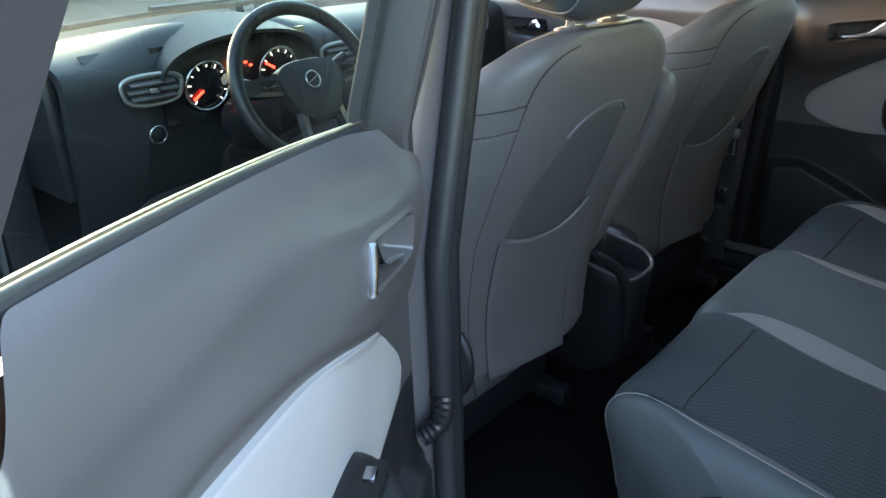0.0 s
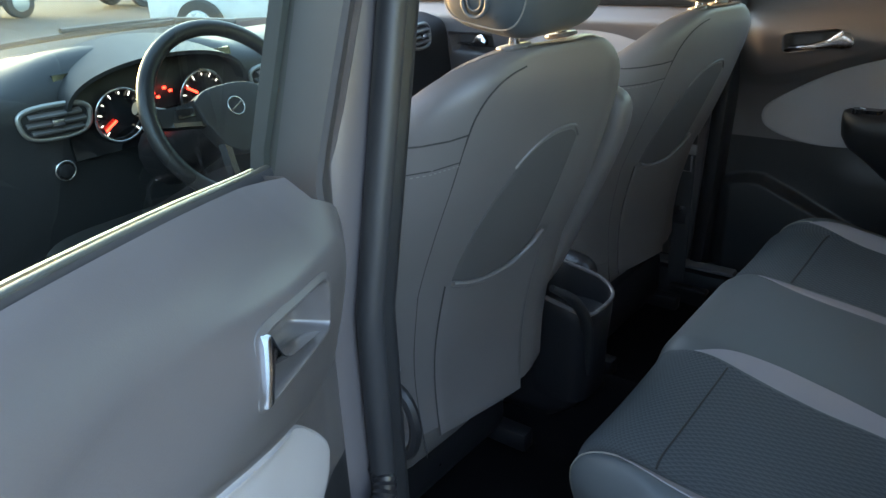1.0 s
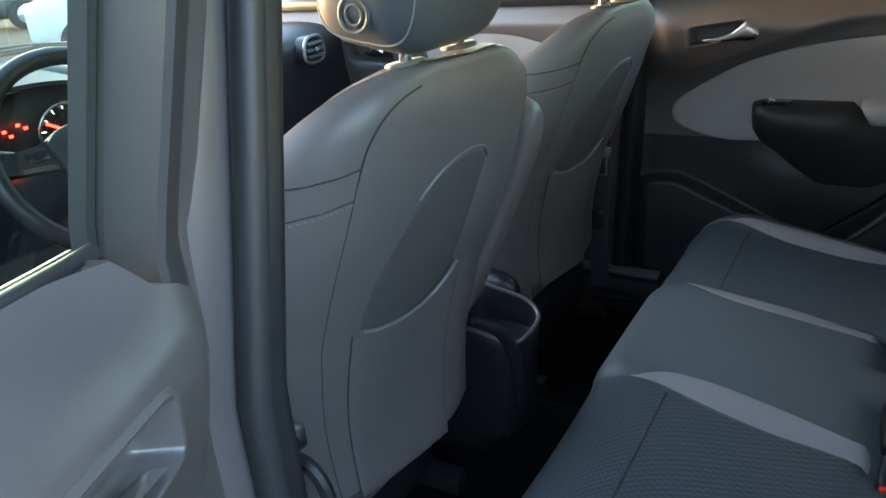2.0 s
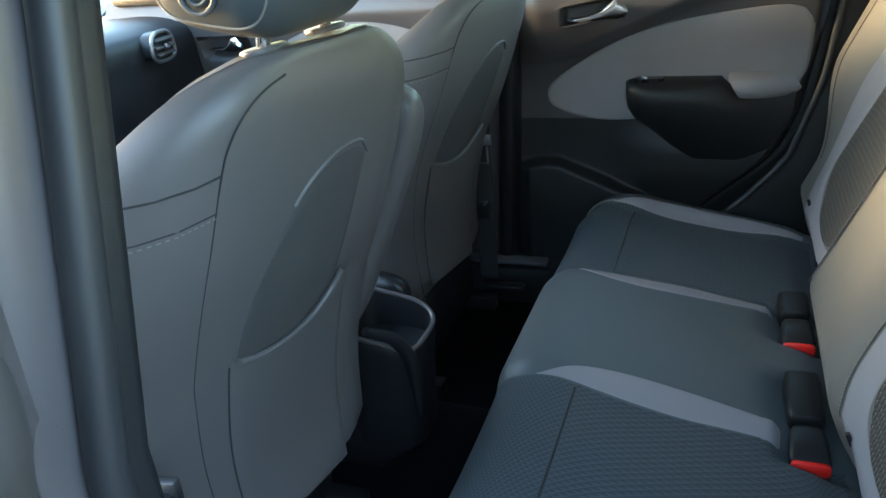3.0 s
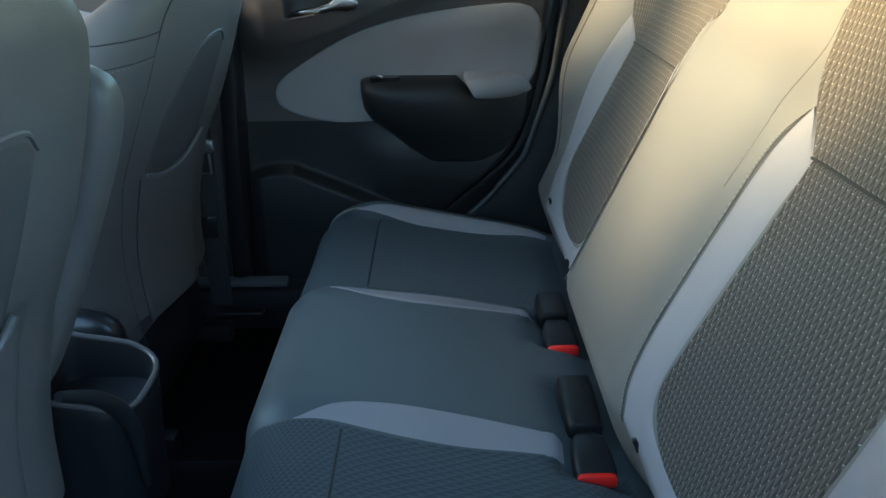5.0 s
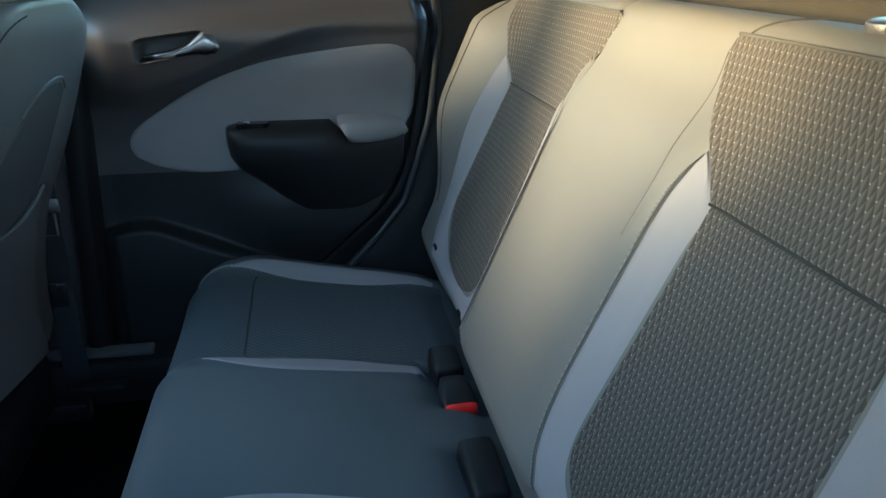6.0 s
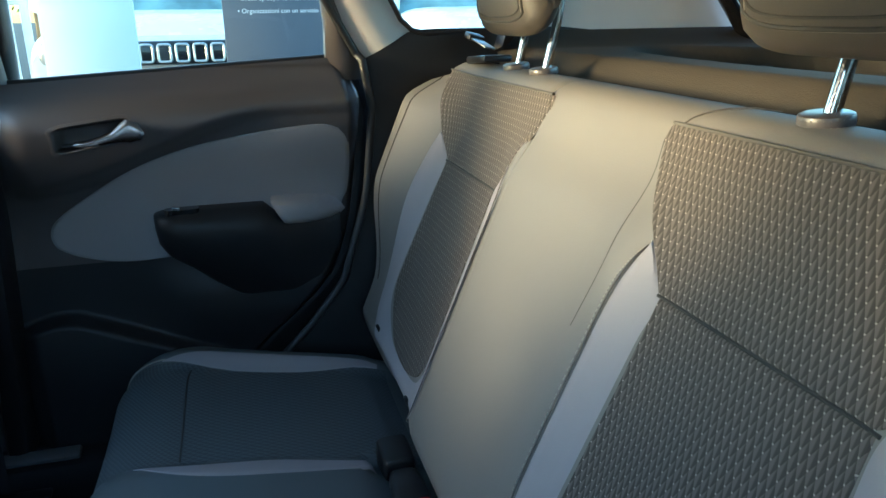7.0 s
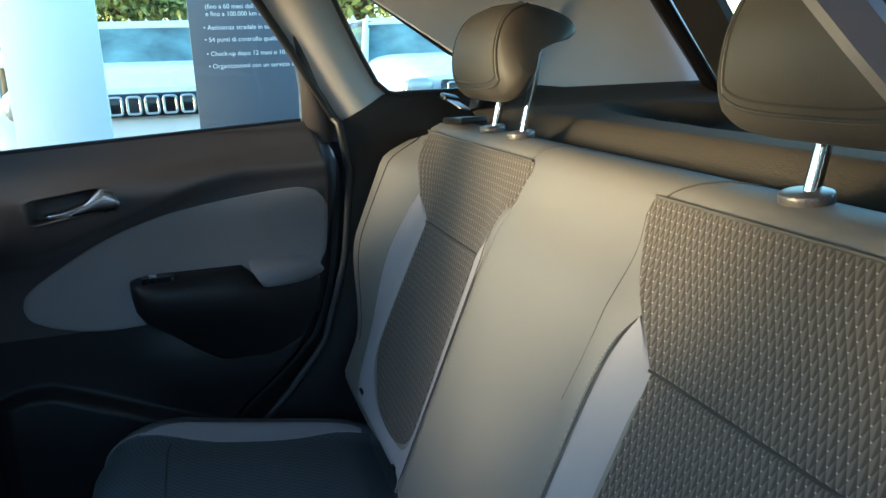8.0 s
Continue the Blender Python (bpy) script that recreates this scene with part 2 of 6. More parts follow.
def disc(r, depth, m, seg=32, bevel=0.0015):
    return prism([(r * math.cos(math.tau * k / seg), r * math.sin(math.tau * k / seg)) for k in range(seg)], depth, m, bevel)


def ring(r, tr, m, seg=40, tseg=10):
    bm = tube([(r * math.cos(math.tau * k / seg), 0, r * math.sin(math.tau * k / seg)) for k in range(seg)], tr, tseg, close=True)
    bm.transform(m)
    return bm


# ---- rear seat: cushion ----
PROFILE = [(0.06, 0.562), (0.13, 0.588), (0.17, 0.603), (0.30, 0.627), (0.42, 0.647), (0.485, 0.656), (0.525, 0.652), (0.552, 0.632), (0.562, 0.598), (0.555, 0.54), (0.545, 0.46), (0.53, 0.38)]
PROF = [(p.x, p.y) for p in spline([(a, b, 0) for a, b in PROFILE], 61)]


def cush_rise(x):
    """Raised middle place, hollow outer places, raised ends."""
    a = abs(x)
    h = 0.0100 * (1 - S(0.126, 0.182, a)) + 0.017 * S(0.452, 0.492, a)
    return h - 0.003 * math.sin(math.pi * min(1, max(0, (a - 0.18) / 0.28)))


def cush_point(x, k, off=0.0):
    """The cushion at x and at profile place k (0 back .. 60 foot), lifted by off along its normal."""
    f = min(59.999, max(0, k))
    i = int(f)
    (y0, z0), (y1, z1) = PROF[i], PROF[i + 1]
    t = f - i
    y, z = y0 + (y1 - y0) * t, z0 + (z1 - z0) * t
    ny, nz = -(z1 - z0), y1 - y0
    ln = math.hypot(ny, nz)
    ny, nz = ny / ln, nz / ln
    if nz < -0.3 or (nz < 0.3 and ny < 0):
        ny, nz = -ny, -nz
    x = x if x > -0.48 else -0.48 + (x + 0.48) * 0.60
    e = abs(x) if x > 0 else min(0.5625, abs(x) + max(0, -0.48 - x) * 0.66)
    # rounded ends and corners
    drop = 0.10 * (1 - math.sqrt(max(0, 1 - (max(0, e - 0.49) / 0.0735) ** 2)))
    pull = 0.26 * (1 - math.sqrt(max(0, 1 - (max(0, e - 0.415) / 0.155) ** 2))) * S(12, 34, f)
    h = cush_rise(x) * (1 - 0.5 * S(34, 50, f)) + off
    # hollows that hold the belt buckles
    for a, b in ((-0.215, -0.015), (0.045, 0.20)):
        h -= 0.017 * S(a, a + 0.03, x) * S(b, b - 0.03, x) * S(0.200, 0.182, y) * S(0.10, 0.13, y)
    return Vector((x * (1 - 0.05 * S(40, 58, f)), y + ny * h - pull, z + nz * h - drop * 0.9))


def cush_k(y):
    """The profile place whose top lies at y."""
    for i in range(40):
        if PROF[i][0] <= y <= PROF[i + 1][0]:
            return i + (y - PROF[i][0]) / (PROF[i + 1][0] - PROF[i][0])
    return 34


REAR_SEAT = thing("rear_seat", "grey leatherette and woven cloth rear bench seat with pale bands", "car seat", (0, 0.3, 0.36))
bm = sheet(lambda u, v: cush_point(-0.562 + 1.124 * u, 60 * v), 180, 60)
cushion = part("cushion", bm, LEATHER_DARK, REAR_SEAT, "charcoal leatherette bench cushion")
bm = box((1.04, 0.38, 0.16), pose(0, 0.26, 0.435), 0.02)
part("seat_base", bm, BLACK, REAR_SEAT, "black seat base")


def ribbon(inner, outer, y0, y1, n=40, off=0.0012):
    """A strip let into the cushion between two edges, given as tables of (y, x)."""
    def fn(u, v):
        y = y0 + (y1 - y0) * v
        a, b = lerp(inner, y), lerp(outer, y)
        tuck = -0.0025 if u < 0.01 or u > 0.99 else 0
        return cush_point(a + (b - a) * u, cush_k(y), off + tuck)
    return sheet(fn, 8, n)


def smooth_table(rows, n=24):
    return [(p.x, p.y) for p in spline([(a, b, 0) for a, b in rows], n)]


for s in (-1, 1):
    mid_in = smooth_table([(0.19, 0.142 * s), (0.245, 0.136 * s), (0.318, 0.128 * s), (0.395, 0.125 * s), (0.455, 0.135 * s), (0.50, 0.164 * s)])
    mid_out = smooth_table([(0.19, 0.176 * s), (0.245, 0.178 * s), (0.313, 0.183 * s), (0.385, 0.177 * s), (0.463, 0.165 * s), (0.50, 0.164 * s)])
    part("strip", ribbon(mid_in, mid_out, 0.185, 0.502), PALE, cushion, "pale grey leatherette strip")
    out_in = smooth_table([(0.13, 0.474 * s), (0.25, 0.455 * s), (0.36, 0.452 * s), (0.46, 0.468 * s), (0.505, 0.474 * s)])
    out_out = smooth_table([(0.13, 0.484 * s), (0.20, 0.49 * s), (0.31, 0.494 * s), (0.42, 0.496 * s), (0.47, 0.488 * s), (0.505, 0.474 * s)])
    part("strip", ribbon(out_in, out_out, 0.13, 0.505), PALE, cushion, "pale grey leatherette strip")
    # woven cloth field and cross seam of the outer place
    x_in, x_out = smooth_table([(0.16, 0.175), (0.31, 0.183), (0.40, 0.176), (0.47, 0.165), (0.55, 0.17)]), smooth_table([(0.13, 0.474), (0.25, 0.455), (0.36, 0.452), (0.46, 0.468), (0.55, 0.47)])

    def cloth_point(u, v, s=s, x_in=x_in, x_out=x_out):
        k = 4 + 52 * v
        y = PROF[int(min(k, 34))][0] if k < 34 else 0.50 + (k - 34) * 0.003
        a, b = lerp(x_in, y), lerp(x_out, y)
        return cush_point(s * (a + (b - a) * u), k, 0.0008)

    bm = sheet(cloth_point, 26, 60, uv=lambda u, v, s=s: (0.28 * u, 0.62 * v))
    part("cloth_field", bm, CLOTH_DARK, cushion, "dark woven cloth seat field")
    part("seam", tube([cush_point(s * (0.176 + 0.278 * i / 30), cush_k(0.447), 0.0006) for i in range(31)], 0.0016, 6), SEAM, cushion)
    part("seam", tube([cush_point(s * 0.476, 29 + i, 0.001) + Vector((0, 0, 0)) for i in range(26)], 0.0013, 6), THREAD, cushion)


# ---- rear seat: backrests ----
def back_rise(x, z):
    a = abs(x)
    h = 0.015 * (1 - S(0.140, 0.196, a)) * S(1.08, 1.0, z) if a < 0.2 else 0.0
    h += 0.072 * S(0.46, 0.62, a) * S(0.72, 0.92, z) * (1 - 0.8 * S(1.04, 1.12, z))
    return h - 0.008 * S(0.17, 0.24, a) * (1 - S(0.42, 0.48, a)) * S(1.10, 1.02, z)


def back_point(x, z, off=0.0):
    h = back_rise(x, z) + off
    # the foot of the backrest turns under
    foot = max(0.0, 0.668 - z)
    return Vector((x, -0.057 + (1.116 - z) * 0.418 - 0.62 * foot - 2.0 * foot * foot + 0.9226 * h, z + 0.3857 * h))


def backrest(label, x0, x1, sharp0, sharp1):
    n = int((x1 - x0) / 0.008)
    rings = []
    for i in range(n + 1):
        x = x0 + (x1 - x0) * i / n
        r0, r1 = (0.004 if sharp0 else 0.03), (0.004 if sharp1 else 0.03)
        d = min((x - x0) / r0, (x1 - x) / r1, 1)
        inset = (0.003 if (d == (x - x0) / r0 and sharp0) or (d == (x1 - x) / r1 and sharp1) else 0.030) * (1 - math.sqrt(max(0, 1 - (1 - d) ** 2)))
        pts = [back_point(x, 0.55 + 0.54 * k / 40, -inset) for k in range(41)]
        top = [(-0.056, 1.110), (-0.064, 1.122), (-0.080, 1.129), (-0.105, 1.131), (-0.130, 1.127), (-0.145, 1.115), (-0.152, 1.09)]
        pts += [Vector((x, y - inset * 0.2, z - inset * 0.7)) for y, z in top]
        pts += [Vector((x, 0.03, 0.60)), Vector((x, 0.06, 0.53))]
        rings.append(pts)
    return part("backrest", loft(rings), LEATHER, REAR_SEAT, label)


BACK_L = backrest("grey leatherette rear backrest with two places and pale piping bands", -0.615, 0.1476, False, True)
BACK_R = backrest("single grey leatherette rear backrest beside the far door", 0.1484, 0.615, True, False)


def low_edges(z):
    """Inner and outer edge of the lower cloth field of an outer place."""
    c, far = 0.30, lerp([(0.69, 0.462), (0.77, 0.463), (0.85, 0.460), (0.98, 0.450)], z)
    near = lerp([(0.69, 0.199), (0.78, 0.202), (0.90, 0.209), (0.98, 0.211)], z)
    f = max(0.0, 1 - (max(0.0, 0.745 - z) / 0.057) ** 2.2) ** 0.45
    g = max(0.0, 1 - (max(0.0, 0.785 - z) / 0.097) ** 2.2) ** 0.45
    return c - (c - near) * f, c + (far - c) * g


UP_IN = smooth_table([(0.977, 0.212), (1.016, 0.180), (1.040, 0.162), (1.074, 0.138), (1.095, 0.130), (1.110, 0.132), (1.118, 0.136)], 30)
UP_OUT = smooth_table([(0.977, 0.440), (1.013, 0.492), (1.045, 0.515), (1.070, 0.532), (1.095, 0.548), (1.118, 0.560)], 30)


# the band's inner rim along the cloth and its outer rim, point for point from the inner top round to the outer top
BAND_IN = ((0.181, 1.018), (0.199, 0.997), (0.215, 0.977), (0.2105, 0.94), (0.208, 0.90), (0.204, 0.83), (0.201, 0.77), (0.202, 0.735), (0.212, 0.708), (0.235, 0.693), (0.28, 0.6885), (0.33, 0.6885), (0.385, 0.694), (0.43, 0.712), (0.455, 0.742), (0.463, 0.78), (0.460, 0.85), (0.455, 0.92), (0.450, 0.977), (0.470, 0.998), (0.492, 1.016))
BAND_OUT = ((0.179, 1.0165), (0.164, 0.999), (0.152, 0.977), (0.144, 0.945), (0.140, 0.90), (0.138, 0.83), (0.138, 0.765), (0.141, 0.715), (0.152, 0.680), (0.185, 0.655), (0.25, 0.643), (0.33, 0.641), (0.41, 0.648), (0.465, 0.668), (0.500, 0.705), (0.512, 0.755), (0.517, 0.84), (0.516, 0.92), (0.508, 0.975), (0.502, 1.0), (0.493, 1.017))

# on the wide backrest the band's inner leg is slimmer
BAND_OUT_WIDE = ((0.183, 1.0175), (0.1745, 1.001), (0.1675, 0.977), (0.1635, 0.945), (0.1615, 0.90), (0.159, 0.83), (0.158, 0.765), (0.163, 0.715), (0.174, 0.685), (0.196, 0.657)) + BAND_OUT[10:]


def fill_back(th, s):
    # upper and lower cloth fields
    def up(u, v):
        z = 0.9805 + 0.1335 * v
        a, b = lerp(UP_IN, z), lerp(UP_OUT, z)
        edge = -0.002 if u < 0.01 or u > 0.99 or v < 0.01 else 0
        return back_point(s * (a + (b - a) * u), z, 0.0015 + edge)
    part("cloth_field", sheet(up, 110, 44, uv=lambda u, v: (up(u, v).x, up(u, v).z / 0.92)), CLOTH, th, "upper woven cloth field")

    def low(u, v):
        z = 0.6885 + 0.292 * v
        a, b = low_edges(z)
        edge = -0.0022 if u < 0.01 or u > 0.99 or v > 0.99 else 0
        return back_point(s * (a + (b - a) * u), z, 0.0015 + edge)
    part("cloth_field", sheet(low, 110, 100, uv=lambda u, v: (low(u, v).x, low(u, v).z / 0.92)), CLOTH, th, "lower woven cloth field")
    part("seam", tube([back_point(s * (0.211 + 0.239 * i / 24), 0.9805, 0.0004) for i in range(25)], 0.0016, 6), SEAM, th)
    # pale band round the lower field, tapering to a point up along the upper field on both sides
    rim_in, rim_out = (spline([(a, b, 0) for a, b in rows], 241) for rows in (BAND_IN, BAND_OUT if s > 0 else BAND_OUT_WIDE))

    def band(u, v):
        f = min(239.999, u * 240)
        i = int(f)
        p = rim_in[i].lerp(rim_in[i + 1], f - i).lerp(rim_out[i].lerp(rim_out[i + 1], f - i), v)
        edge = -0.0025 if v < 0.01 or v > 0.99 else 0.0
        return back_point(s * (max(0.1535, p.x) if s > 0 else p.x), p.y, 0.0022 + edge)
    part("band", sheet(band, 240, 8), PALE, th, "pale grey leatherette band")
    dashes = bmesh.new()
    for k in range(64):
        u0 = 0.012 + 0.42 * k / 64
        tube([band(u0 + 0.42 * e / 64, 1.07) + Vector((0, 0.002, 0.001)) for e in (0.1, 0.65)], 0.0007, 5, dashes)
    part("stitching", dashes, THREAD, th, "pale stitching")
    part("seam", tube([band(0.012 + 0.42 * k / 60, 1.012) + Vector((0, 0.0022, 0.001)) for k in range(61)], 0.0008, 5), SEAM_SOFT, th)
    # welt along the top edge, seam across the shoulder
    part("welt", tube([back_point(s * (0.137 + 0.42 * i / 30), 1.1155, 0.0012) for i in range(31)], 0.0019, 8), SEAM_SOFT, th, "slim piping along the top")
    # child-seat anchor tags
    for x, z in ((0.224, 0.667), (0.455, 0.685)):
        part("anchor_tag", box((0.007, 0.006, 0.018), Matrix.Translation(back_point(s * x, z, 0.003)) @ pose(0, 0, 0, -22), 0.002), BLACK, th, "small black child-seat anchor tag")
    # headrest sockets
    for x in (0.272, 0.380):
        part("socket", disc(0.021, 0.011, Matrix.Translation((s * x, -0.100, 1.128)) @ pose(0, 0, 0, 84), 28, 0.003), PLASTIC_GREY, th, "grey plastic headrest socket")


fill_back(BACK_L, -1)
fill_back(BACK_R, 1)
for pts in ([(-0.131, 1.098), (-0.140, 1.06), (-0.143, 1.02), (-0.141, 0.975), (-0.133, 0.918)],):
    part("seam", tube([back_point(x, z, -0.0002) for x, z in smooth_table(pts, 20)], 0.0007, 6), SEAM_SOFT, BACK_L)
part("seam", tube(spline([Vector((-0.142 - 0.012 * k, y, z + 0.0003)) for k, (y, z) in enumerate(((-0.056, 1.1105), (-0.064, 1.1222), (-0.080, 1.1292), (-0.105, 1.1312), (-0.128, 1.128)))], 24), 0.0008, 6), SEAM_SOFT, BACK_L)
# side bolster seam beside the far door
part("seam", tube([back_point(x, z, 0.0003) for x, z in smooth_table([(0.570, 1.105), (0.575, 1.03), (0.578, 0.93), (0.572, 0.82), (0.560, 0.74)], 30)], 0.0009, 6), SEAM, BACK_R)
# belt guide on the far shoulder
guide = thing("belt_guide", "black plastic seat-belt guide on the rear backrest shoulder", "belt guide", (0.53, -0.10, 1.13))
part("frame", box((0.10, 0.05, 0.012), pose(0.50, -0.095, 1.139, 0, 4, 0), 0.004), BLACK, guide)
part("tongue", box((0.055, 0.024, 0.004), pose(0.562, -0.105, 1.163, 12, -16, 12), 0.0015), STEEL, guide, "metal belt tongue")
part("tongue_grip", box((0.022, 0.034, 0.012), pose(0.592, -0.100, 1.173, 12, -16, 12), 0.004), BLACK, guide, "black belt tongue grip")
part("strap", box((0.05, 0.003, 0.05), pose(0.585, -0.15, 1.175, 20, 10, 0), 0.001), WEBBING, guide)


def rear_headrest(s):

    # hooked side profile: a front pad that hangs before the posts and a top that runs back over them
    prof = spline([(-0.050, 1.192), (-0.040, 1.225), (-0.042, 1.265), (-0.060, 1.300), (-0.095, 1.317), (-0.136, 1.310), (-0.168, 1.296), (-0.177, 1.280), (-0.166, 1.268), (-0.140, 1.262), (-0.110, 1.248), (-0.094, 1.215), (-0.082, 1.190), (-0.065, 1.182), (-0.050, 1.192)], 57)[:-1]
    cy, cz = -0.095, 1.255
    rings = []
    for i in range(29):
        q = -1 + 2 * i / 28
        k = (1 - abs(q) ** 5) ** 0.5 if abs(q) < 1 else 0.0
        k = max(0.02, k)
        rings.append([Vector((s * 0.320 + 0.117 * q * (1 - 1.9 * max(0, y_ - 1.20)), cy + (x_ - cy) * (0.45 + 0.55 * k), cz + (y_ - cz) * (0.55 + 0.45 * k) if abs(q) < 0.999 else cz + (y_ - cz) * 0.5)) for x_, y_ in ((p.x, p.y) for p in prof)])
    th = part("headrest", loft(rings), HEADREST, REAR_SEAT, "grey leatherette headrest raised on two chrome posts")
    for x in (0.272, 0.380):
        part("post", tube([(s * x, -0.100, 1.12), (s * x, -0.118, 1.20), (s * x, -0.128, 1.27)], 0.0065, 14), CHROME_BRIGHT, th, "chrome post")
    def skin(q, f, off=0.0):
        """A point on the headrest: q across -1..1, f along the profile; off lifts it outwards."""
        i, t = min(27, int((q + 1) * 14)), (q + 1) * 14
        t -= i
        j, w = int(f) % 56, f - int(f)
        a = rings[i][j].lerp(rings[i][(j + 1) % 56], w)
        b = rings[i + 1][j].lerp(rings[i + 1][(j + 1) % 56], w)
        p = a.lerp(b, t)
        c = Vector((s * 0.320, cy, cz))
        return p + (p - c).normalized() * off
    # sewn edge of the front pad: up one side, over the crown, down the other, along the foot
    for q0, f0, r, mat in ((0.80, 1.2, 0.0019, SEAM), (0.755, 2.1, 0.0012, SEAM), (0.775, 1.0, 0.0005, THREAD)):
        loop = [(-q0 * S(0, 1, k / 10) * 0.5 - q0 * 0.5 * k / 10, f0 + 1.2 * (k / 10) ** 4) for k in range(11)] + [(-q0 * (1 + 0.04 * math.sin(math.pi * k / 20)), f0 + 1.2 + 13.5 * k / 20) for k in range(1, 20)] + [(-q0 * (1 - k / 10), f0 + 14.7 + 1.3 * math.sin(math.pi / 2 * k / 10)) for k in range(11)]
        loop = loop + [(-a, b) for a, b in loop[-2:0:-1]]
        part("seam", tube([skin(a, b, 0.0004) for a, b in loop], r, 6, close=True), mat, th)
    return th


rear_headrest(-1)
rear_headrest(1)


# ---- seat-belt buckles on the cushion ----
BUCKLE_GREY = material("dark grey buckle plastic", (0.016, 0.017, 0.019), 0.42, wear=0.08, spec=0.25)
SLEEVE = material("black rubber sleeve", (0.011, 0.011, 0.012), 0.45, wear=0.08, spec=0.25)


def buckle(x, y, z, turn, long, label):
    """x, y, z: the middle of the red button's upper edge; the strap end lies towards +x."""
    th = thing("seat_belt_buckle", label, "belt buckle", (x, y, z - 0.03), "rear seat-belt buckles")
    m = pose(x, y, z, 0, -5, turn)

    def block(rows, name, mat, text=""):
        """A rounded block from sections (along, half width, top, foot)."""
        rings = []
        for a, w, top, foot in rows:
            ring_ = []
            for k in range(20):
                q = math.tau * k / 20
                c, d = math.copysign(abs(math.cos(q)) ** 0.42, math.cos(q)), math.copysign(abs(math.sin(q)) ** 0.42, math.sin(q))
                ring_.append(m @ Vector((a, w * c, (top + foot) / 2 + (top - foot) / 2 * d)))
            rings.append(ring_)
        return part(name, loft(rings), mat, th, text)
    b = 0.064
    block(((b + 0.003, 0.019, 0.004, -0.024), (b + 0.006, 0.0215, 0.008, -0.03), (b + 0.02, 0.0225, 0.010, -0.034), (b + long - 0.02, 0.0235, 0.012, -0.034), (b + long - 0.004, 0.0225, 0.011, -0.034), (b + long, 0.019, 0.006, -0.03)), "sleeve", SLEEVE, "black rubber sleeve")
    block(((b - 0.02, 0.014, -0.004, -0.02), (b + 0.02, 0.014, -0.004, -0.02)), "neck", BLACK)
    block(((0.0, 0.0235, -0.002, -0.028), (0.004, 0.0245, 0.0005, -0.03), (0.03, 0.0235, 0.004, -0.03), (b - 0.012, 0.021, 0.003, -0.03), (b - 0.005, 0.018, 0.001, -0.028), (b - 0.003, 0.015, -0.003, -0.022)), "body", BUCKLE_GREY, "dark grey buckle body")
    block(((-0.0075, 0.0205, -0.006, -0.019), (-0.0055, 0.0225, -0.003, -0.022), (0.003, 0.0228, -0.0022, -0.024)), "button", RED, "red release button")
    return th


buckle(-0.196, 0.157, 0.606, 1, 0.098, "black seat-belt buckle with red button on the near place")
buckle(0.062, 0.156, 0.616, 2, 0.062, "black seat-belt buckle with red button on the middle place")


# ---- doors ----
BELT = {"rows": []}


def door_belt(s):
    """Height of the window sill line along the door that is being built."""
    return lerp(BELT["rows"], s)


REAR_EDGE = smooth_table([(0.40, 0.62), (0.50, 0.66), (0.58, 0.73), (0.64, 0.80), (0.715, 0.876), (0.80, 0.910), (0.883, 0.927), (1.047, 0.944), (1.139, 0.912), (1.20, 0.90)], 40)
OVAL_TOP = smooth_table([(0.371, 0.840), (0.374, 0.854), (0.385, 0.870), (0.421, 0.897), (0.521, 0.957), (0.62, 0.994), (0.72, 1.014), (0.82, 1.026), (0.875, 1.026), (0.905, 1.010)], 40)
OVAL_LOW = smooth_table([(0.371, 0.840), (0.374, 0.827), (0.385, 0.813), (0.424, 0.795), (0.497, 0.781), (0.60, 0.785), (0.72, 0.80), (0.82, 0.83), (0.885, 0.846), (0.905, 0.88)], 40)


CUP_BASE = ((0.421, 1.041), (0.419, 0.998), (0.561, 1.024), (0.535, 1.056))
CUP = list(CUP_BASE)
BLADE_S = smooth_table([(0, 0.4525), (0.3, 0.486), (0.55, 0.514), (0.7, 0.528), (0.85, 0.537), (1, 0.545)], 30)
BLADE_Z = smooth_table([(0, 1.0155), (0.3, 1.0255), (0.55, 1.034), (0.7, 1.042), (0.85, 1.053), (1, 1.066)], 30)
SHIFT = [0.0, 0.0]


def cup_outline(grow, n=8):
    """The handle cup's slanting four-sided outline with rounded corners, grown outwards."""
    cs, cz = 0.484 + SHIFT[0], 1.030 + SHIFT[1]
    out = []
    for k in range(4):
        a, b, c = CUP[k - 1], CUP[k], CUP[(k + 1) % 4]
        for i in range(n + 1):
            t = i / n
            p = [b[j] + (a[j] - b[j]) * 0.16 * (1 - t) ** 2 + (c[j] - b[j]) * 0.16 * t ** 2 for j in (0, 1)]
            ln = math.hypot((p[0] - cs) * 0.45, p[1] - cz)
            out.append((p[0] + grow * (p[0] - cs) * 0.45 / ln * 1.2, p[1] + grow * (p[1] - cz) / ln))
    return out


def in_cup(s, z):
    """Whether a point of the panel lies within the cup's rounded outline."""
    if not (0.40 < s < 0.60 and 0.98 < z < 1.09):
        return False
    inside, rim = False, cup_outline(0.002, 4)
    for (a, b), (c, d) in zip(rim, rim[1:] + rim[:1]):
        if (b > z) != (d > z) and s < a + (c - a) * (z - b) / (d - b):
            inside = not inside
    return inside


FRONT_EDGE = [(0.40, 0.278), (0.93, 0.279), (0.98, 0.284), (1.02, 0.295), (1.045, 0.306), (1.07, 0.321), (1.085, 0.333), (1.095, 0.344), (1.105, 0.358), (1.14, 0.366)]


